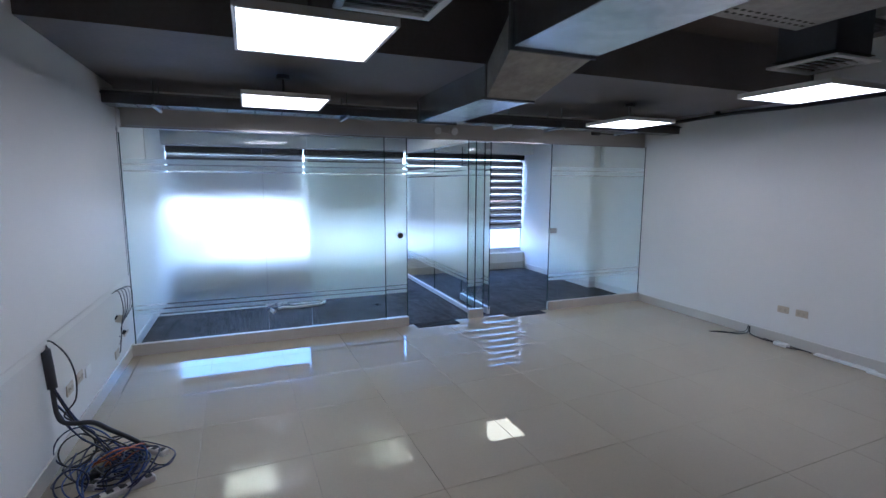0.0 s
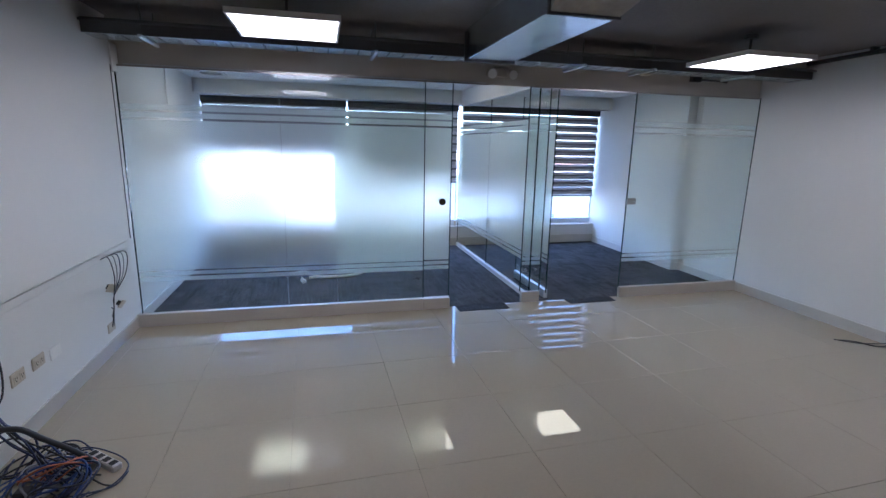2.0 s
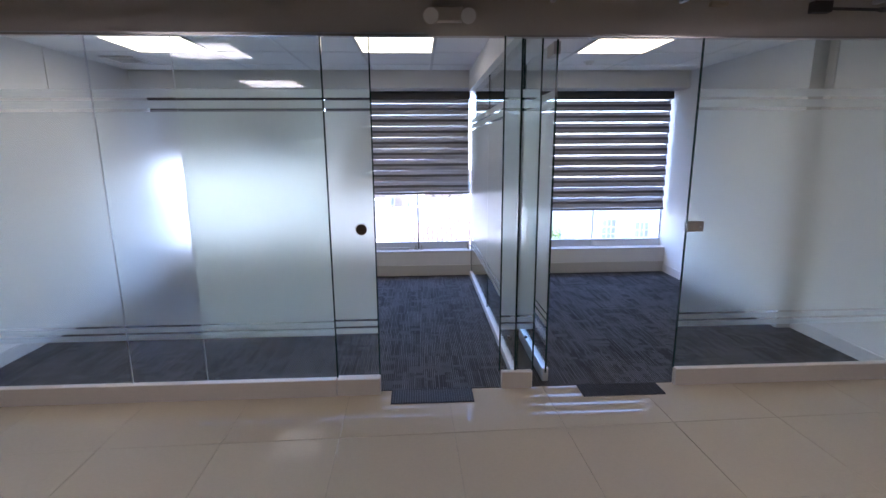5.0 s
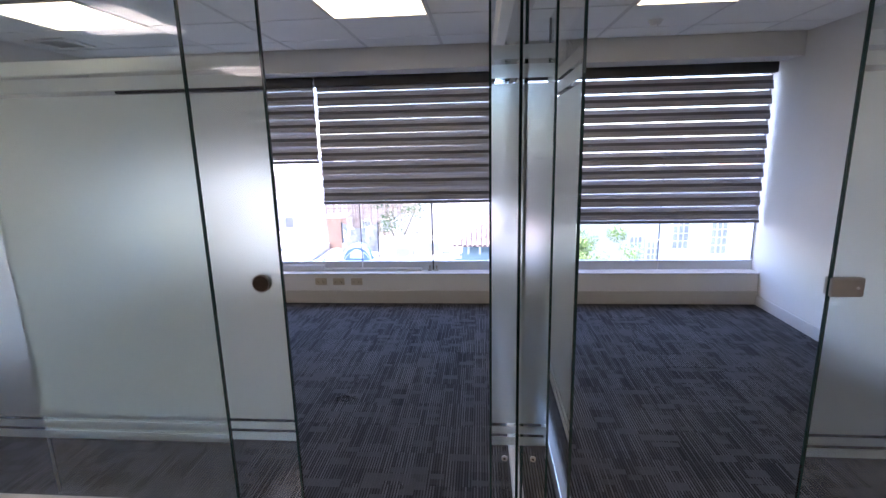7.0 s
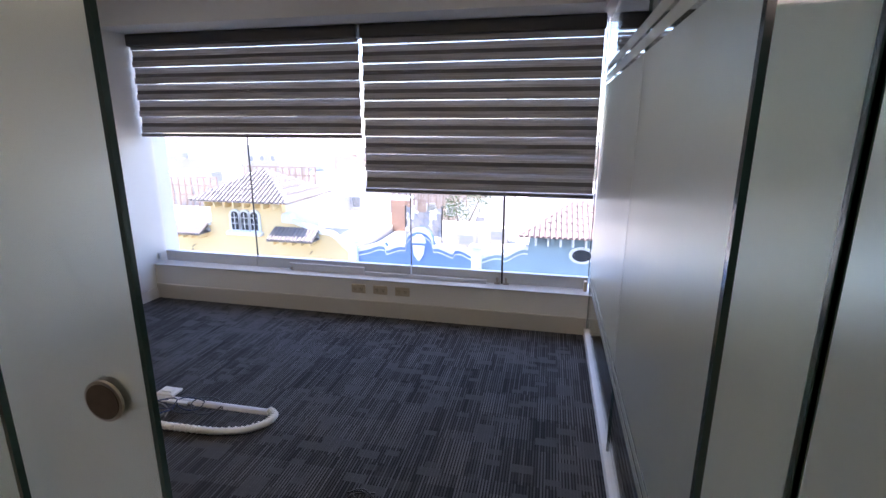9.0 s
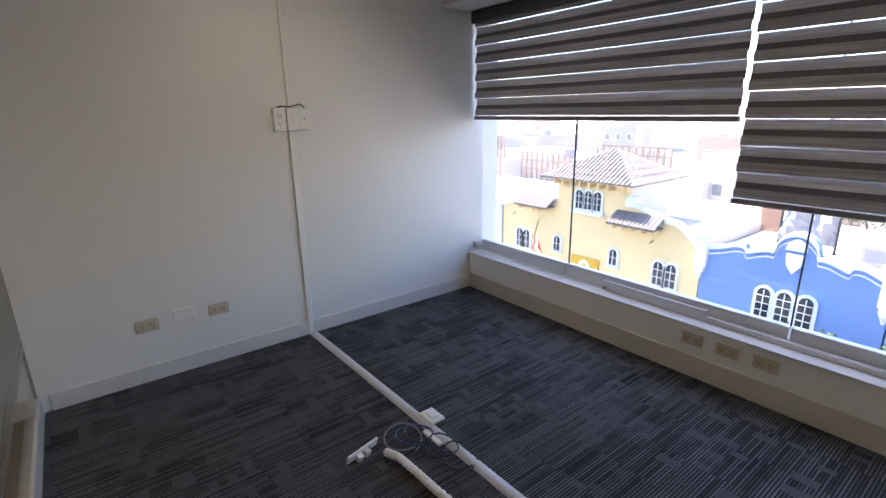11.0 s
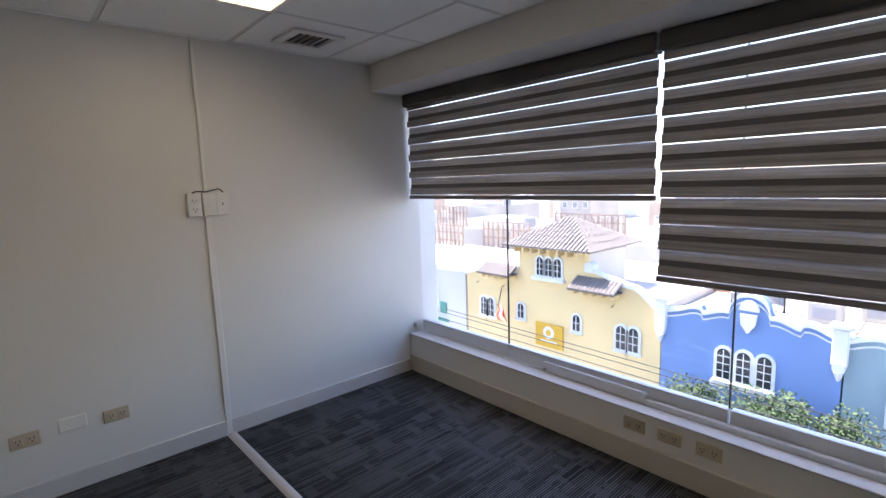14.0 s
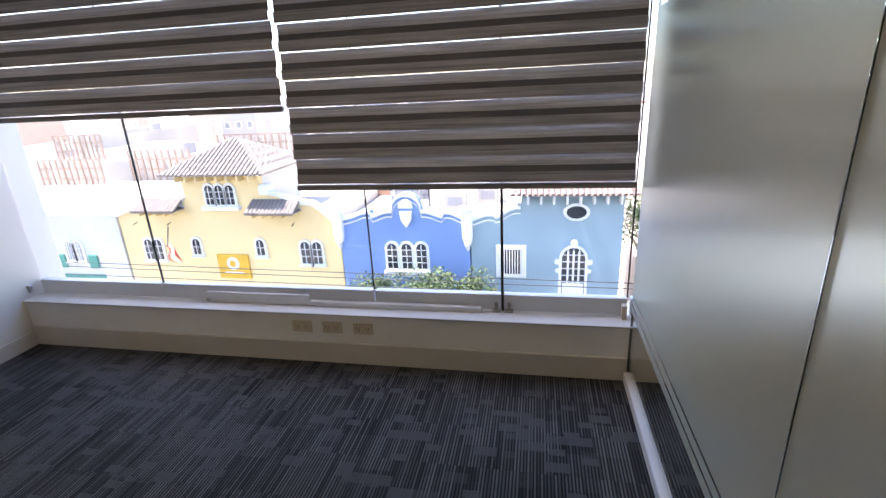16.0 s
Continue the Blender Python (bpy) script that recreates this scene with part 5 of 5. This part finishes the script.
# ---- roofs behind ----
def back_building(x, y, w, d, top, rnd, mat):
    t = thing("back_building", "pale flat-roofed building among the roofs behind", "building", "buildings behind the street", at=(x, y, STREET))
    h = top - STREET
    part("wall", box(-w / 2, w / 2, 0, d, 0, h), mat, t)
    bm = bmesh.new()
    for a, b, c, e in ((-w / 2, w / 2, 0.0, 0.2), (-w / 2, w / 2, d - 0.2, d), (-w / 2, -w / 2 + 0.2, 0.2, d - 0.2), (w / 2 - 0.2, w / 2, 0.2, d - 0.2)):
        box(a, b, c, e, h, h + 0.7, 0, bm)
    part("parapet", bm, mat, t)
    n = rnd.randint(2, 4)
    for k in range(n):
        xx = -w / 2 + w * (k + 0.5) / n
        f = part("window", box(xx - 0.5, xx + 0.5, -0.05, 0.02, h - 2.2, h - 1.0), MOULD, t)
        part("pane", box(xx - 0.4, xx + 0.4, -0.065, -0.045, h - 2.1, h - 1.1), PALEPANE, f)
    if rnd.random() < 0.6:
        part("roof_hut", box(-w * 0.3, w * 0.05, d * 0.4, d * 0.75, h, h + rnd.uniform(1.2, 2.2)), PALE, t)
    if rnd.random() < 0.5:
        part("water_tank", rod((w * 0.3, d * 0.5, h), (w * 0.3, d * 0.5, h + 1.5), 0.7, n=16), TANK, t, "grey roof water tank")


rnd = random.Random(11)
for k in range(46):
    y = rnd.uniform(36, 46) if k < 12 else rnd.uniform(48, 170)
    x = (-52 + 6.4 * k) if k < 12 else rnd.uniform(-1.9, 0.9) * y * 0.75
    back_building(x, y, rnd.uniform(6, 11), rnd.uniform(8, 14), rnd.uniform(-6.5, -3.6) if y < 48 else rnd.uniform(-6.0, -2.0), rnd, rnd.choice((PALE, PALE, FLATROOF, TAN, PALE, BRICKW, TAN)))


def roof_fence(x0, x1, y, z):
    t = thing("roof_fence", "brown slatted screen on a flat roof", "fence", "roof screens", at=(x0, y, z))
    n = int((x1 - x0) / 0.55)
    for k in range(n + 1):
        x = (x1 - x0) * k / n
        part("post", box(x - 0.05, x + 0.05, -0.05, 0.05, -1.0, 1.6), RUST, t)
    for zz in (0.1, 0.85, 1.5):
        part("rail", box(0, x1 - x0, -0.03, 0.03, zz, zz + 0.1), RUST, t)
    n = int((x1 - x0) / 0.42)
    for k in range(n):
        x = (x1 - x0) * (k + 0.5) / n
        part("board", box(x - 0.13, x + 0.13, 0.032, 0.06, -0.6, 1.35 + 0.12 * math.sin(k * 2.3)), BOARD, t)


roof_fence(-34, -28.5, 31.0, -4.2)
roof_fence(-27.8, -22.5, 33.0, -3.9)
roof_fence(-22.0, -15.5, 36.0, -3.2)
roof_fence(-9, -3, 36.0, -3.4)
roof_fence(-40, -35, 38.0, -3.0)
for x, y, z in ((-6.2, 29.5, -4.9),):
    t = thing("roof_chimney", "terracotta stair tower on a roof", "roof tower", "roof towers", at=(x, y, z - 1.2))
    part("wall", box(-0.55, 0.55, -0.5, 0.5, 0, 3.1, 0.03), BRICKW, t)
    part("cap", box(-0.7, 0.7, -0.65, 0.65, 3.1, 3.25, 0.02), PALE, t)
t = thing("laundry", "grey tarpaulin hung over a roof line", "tarpaulin", at=(-5.0, 26.5, -5.3))
part("post", rod((0, 0, 0), (0, 0, 2.4), 0.05, n=8), IRON, t)
part("post", rod((2.2, 0, 0), (2.2, 0, 2.4), 0.05, n=8), IRON, t)
bm = bmesh.new()
rows = [[bm.verts.new((2.2 * i / 8, 0.2 * math.sin(i * 1.4 + j), 2.35 - 0.3 * math.sin(math.pi * i / 8) * (j == 0) - j * 0.36)) for i in range(9)] for j in range(6)]
for a, b in zip(rows, rows[1:]):
    for i in range(8):
        bm.faces.new((a[i], a[i + 1], b[i + 1], b[i]))
part("sheet", bm, TANK, t)
for x, y, z in ((-1.2, 26.0, -5.3), (0.4, 27.5, -5.3)):
    t = thing("roof_unit", "weathered box unit standing on a flat roof", "roof unit", "roof units", at=(x, y, z))
    part("case", box(-0.6, 0.6, -0.4, 0.4, 0.25, 1.15, 0.04), FLATROOF, t)
    for s in (-1, 1):
        part("foot", box(s * 0.45 - 0.06, s * 0.45 + 0.06, -0.35, 0.35, 0, 0.25), TANK, t)
    part("grille", box(-0.4, 0.4, -0.42, -0.4, 0.45, 0.95), TANK, t)


# ---- trees ----
def tree(x, y, base, top, r, seed, leaves=2600, label="leafy green street tree", leaf=LEAF, bark=BARK):
    t = thing("tree", label, "tree", "street trees", at=(x, y, base))
    rnd = random.Random(seed)
    h = top - base
    bm = rod((0, 0, 0), (0.1, 0, h * 0.62), 0.2, n=8, r2=0.1)
    for k in range(7):
        a = k * 0.9 + rnd.random()
        rod((0.05, 0, h * (0.42 + 0.03 * k)), (0.75 * r * math.cos(a), 0.75 * r * math.sin(a), h * (0.68 + 0.04 * k)), 0.07, bm, n=6, r2=0.02)
    part("trunk", bm, bark, t)
    clumps = [(Vector((rnd.gauss(0, 0.5) * r, rnd.gauss(0, 0.5) * r, h - r * 0.75 + rnd.uniform(-0.7, 0.5) * r)), rnd.uniform(0.25, 0.5) * r) for _ in range(16)]
    vs, fs = [], []
    for _ in range(leaves):
        c, cr = rnd.choice(clumps)
        d = Vector((rnd.gauss(0, 1), rnd.gauss(0, 1), rnd.gauss(0, 0.8)))
        p = c + d.normalized() * cr * rnd.random() ** 0.4
        u = Vector((rnd.gauss(0, 1), rnd.gauss(0, 1), rnd.gauss(0, 1))).normalized()
        w = u.orthogonal().normalized()
        s = rnd.uniform(0.05, 0.10)
        i = len(vs)
        vs += [p - u * s, p + w * s * 0.5, p + u * s, p - w * s * 0.5]
        fs.append((i, i + 1, i + 2, i + 3))
    me = bpy.data.meshes.new("crown")
    me.from_pydata(vs, [], fs)
    me.materials.append(leaf)
    crown = new("crown", me)
    crown.parent = t
    tagged(crown, kind="stuff")


tree(-1.9, 20.2, STREET + 0.15, -6.3, 2.5, 5, 9500)
tree(-4.0, 20.5, STREET + 0.15, -6.95, 1.7, 8, 4200)
tree(0.2, 20.6, STREET + 0.15, -6.85, 1.6, 9, 3800)
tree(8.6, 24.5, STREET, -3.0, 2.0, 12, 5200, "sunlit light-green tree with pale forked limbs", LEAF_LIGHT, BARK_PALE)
tree(9.6, 21.5, STREET, -6.0, 2.0, 13, 2600)
tree(-3.0, 34.0, STREET, -1.8, 2.2, 15, 1800)
tree(-16.0, 60.0, STREET, -0.8, 3.2, 16, 1600)
tree(6.0, 55.0, STREET, 0.5, 3.2, 17, 1600)


def street_wire(y, z, sag, r=0.013):
    t = thing("street_wire", "black overhead cable strung along the street", "cable", "overhead cables", at=(0, y, z))
    part("strand", tube([(-60 + 12 * k, 0, sag * math.sin(k * 0.62 + y)) for k in range(11)], r, n=5), IRON, t)
    return t


for y, z, sag in ((13.0, -3.6, 0.25), (13.3, -3.8, 0.3), (13.1, -4.05, 0.2), (18.0, -7.4, 0.3)):
    street_wire(y, z, sag)
for x in (-62, 60):
    t = thing("utility_pole", "concrete utility pole carrying cables", "utility pole", "utility poles", at=(x, 13.1, STREET))
    part("mast", rod((0, 0, 0), (0, 0, 10.5), 0.16, n=12, r2=0.1), PAVING, t)
    part("crossarm", box(-0.06, 0.06, -0.5, 0.5, 9.0, 9.12), IRON, t)

# ---- floor tiles ----
TW, GAP = 0.611, 0.0009
grid = pose(0, 0, 0, 0, 0, 1.3)
me = mesh_of(box(-TW / 2 + GAP, TW / 2 - GAP, -TW / 2 + GAP, TW / 2 - GAP, -0.0055, 0.0, 0.0008), "tile", TILE)
for i in range(-4, 10):
    for j in range(-14, 2):
        p = grid @ Vector((1.2604 + (i + 0.5) * TW, -0.574 + (j + 0.5) * TW, 0))
        if -0.36 < p.x < HX1 + 0.3 and HY0 - 0.2 < p.y < 0.24:
            ob = new("tile", me)
            ob.matrix_basis = Matrix.Translation(p) @ pose(0, 0, 0, 0, 0, 1.3)
            ob.parent = floor
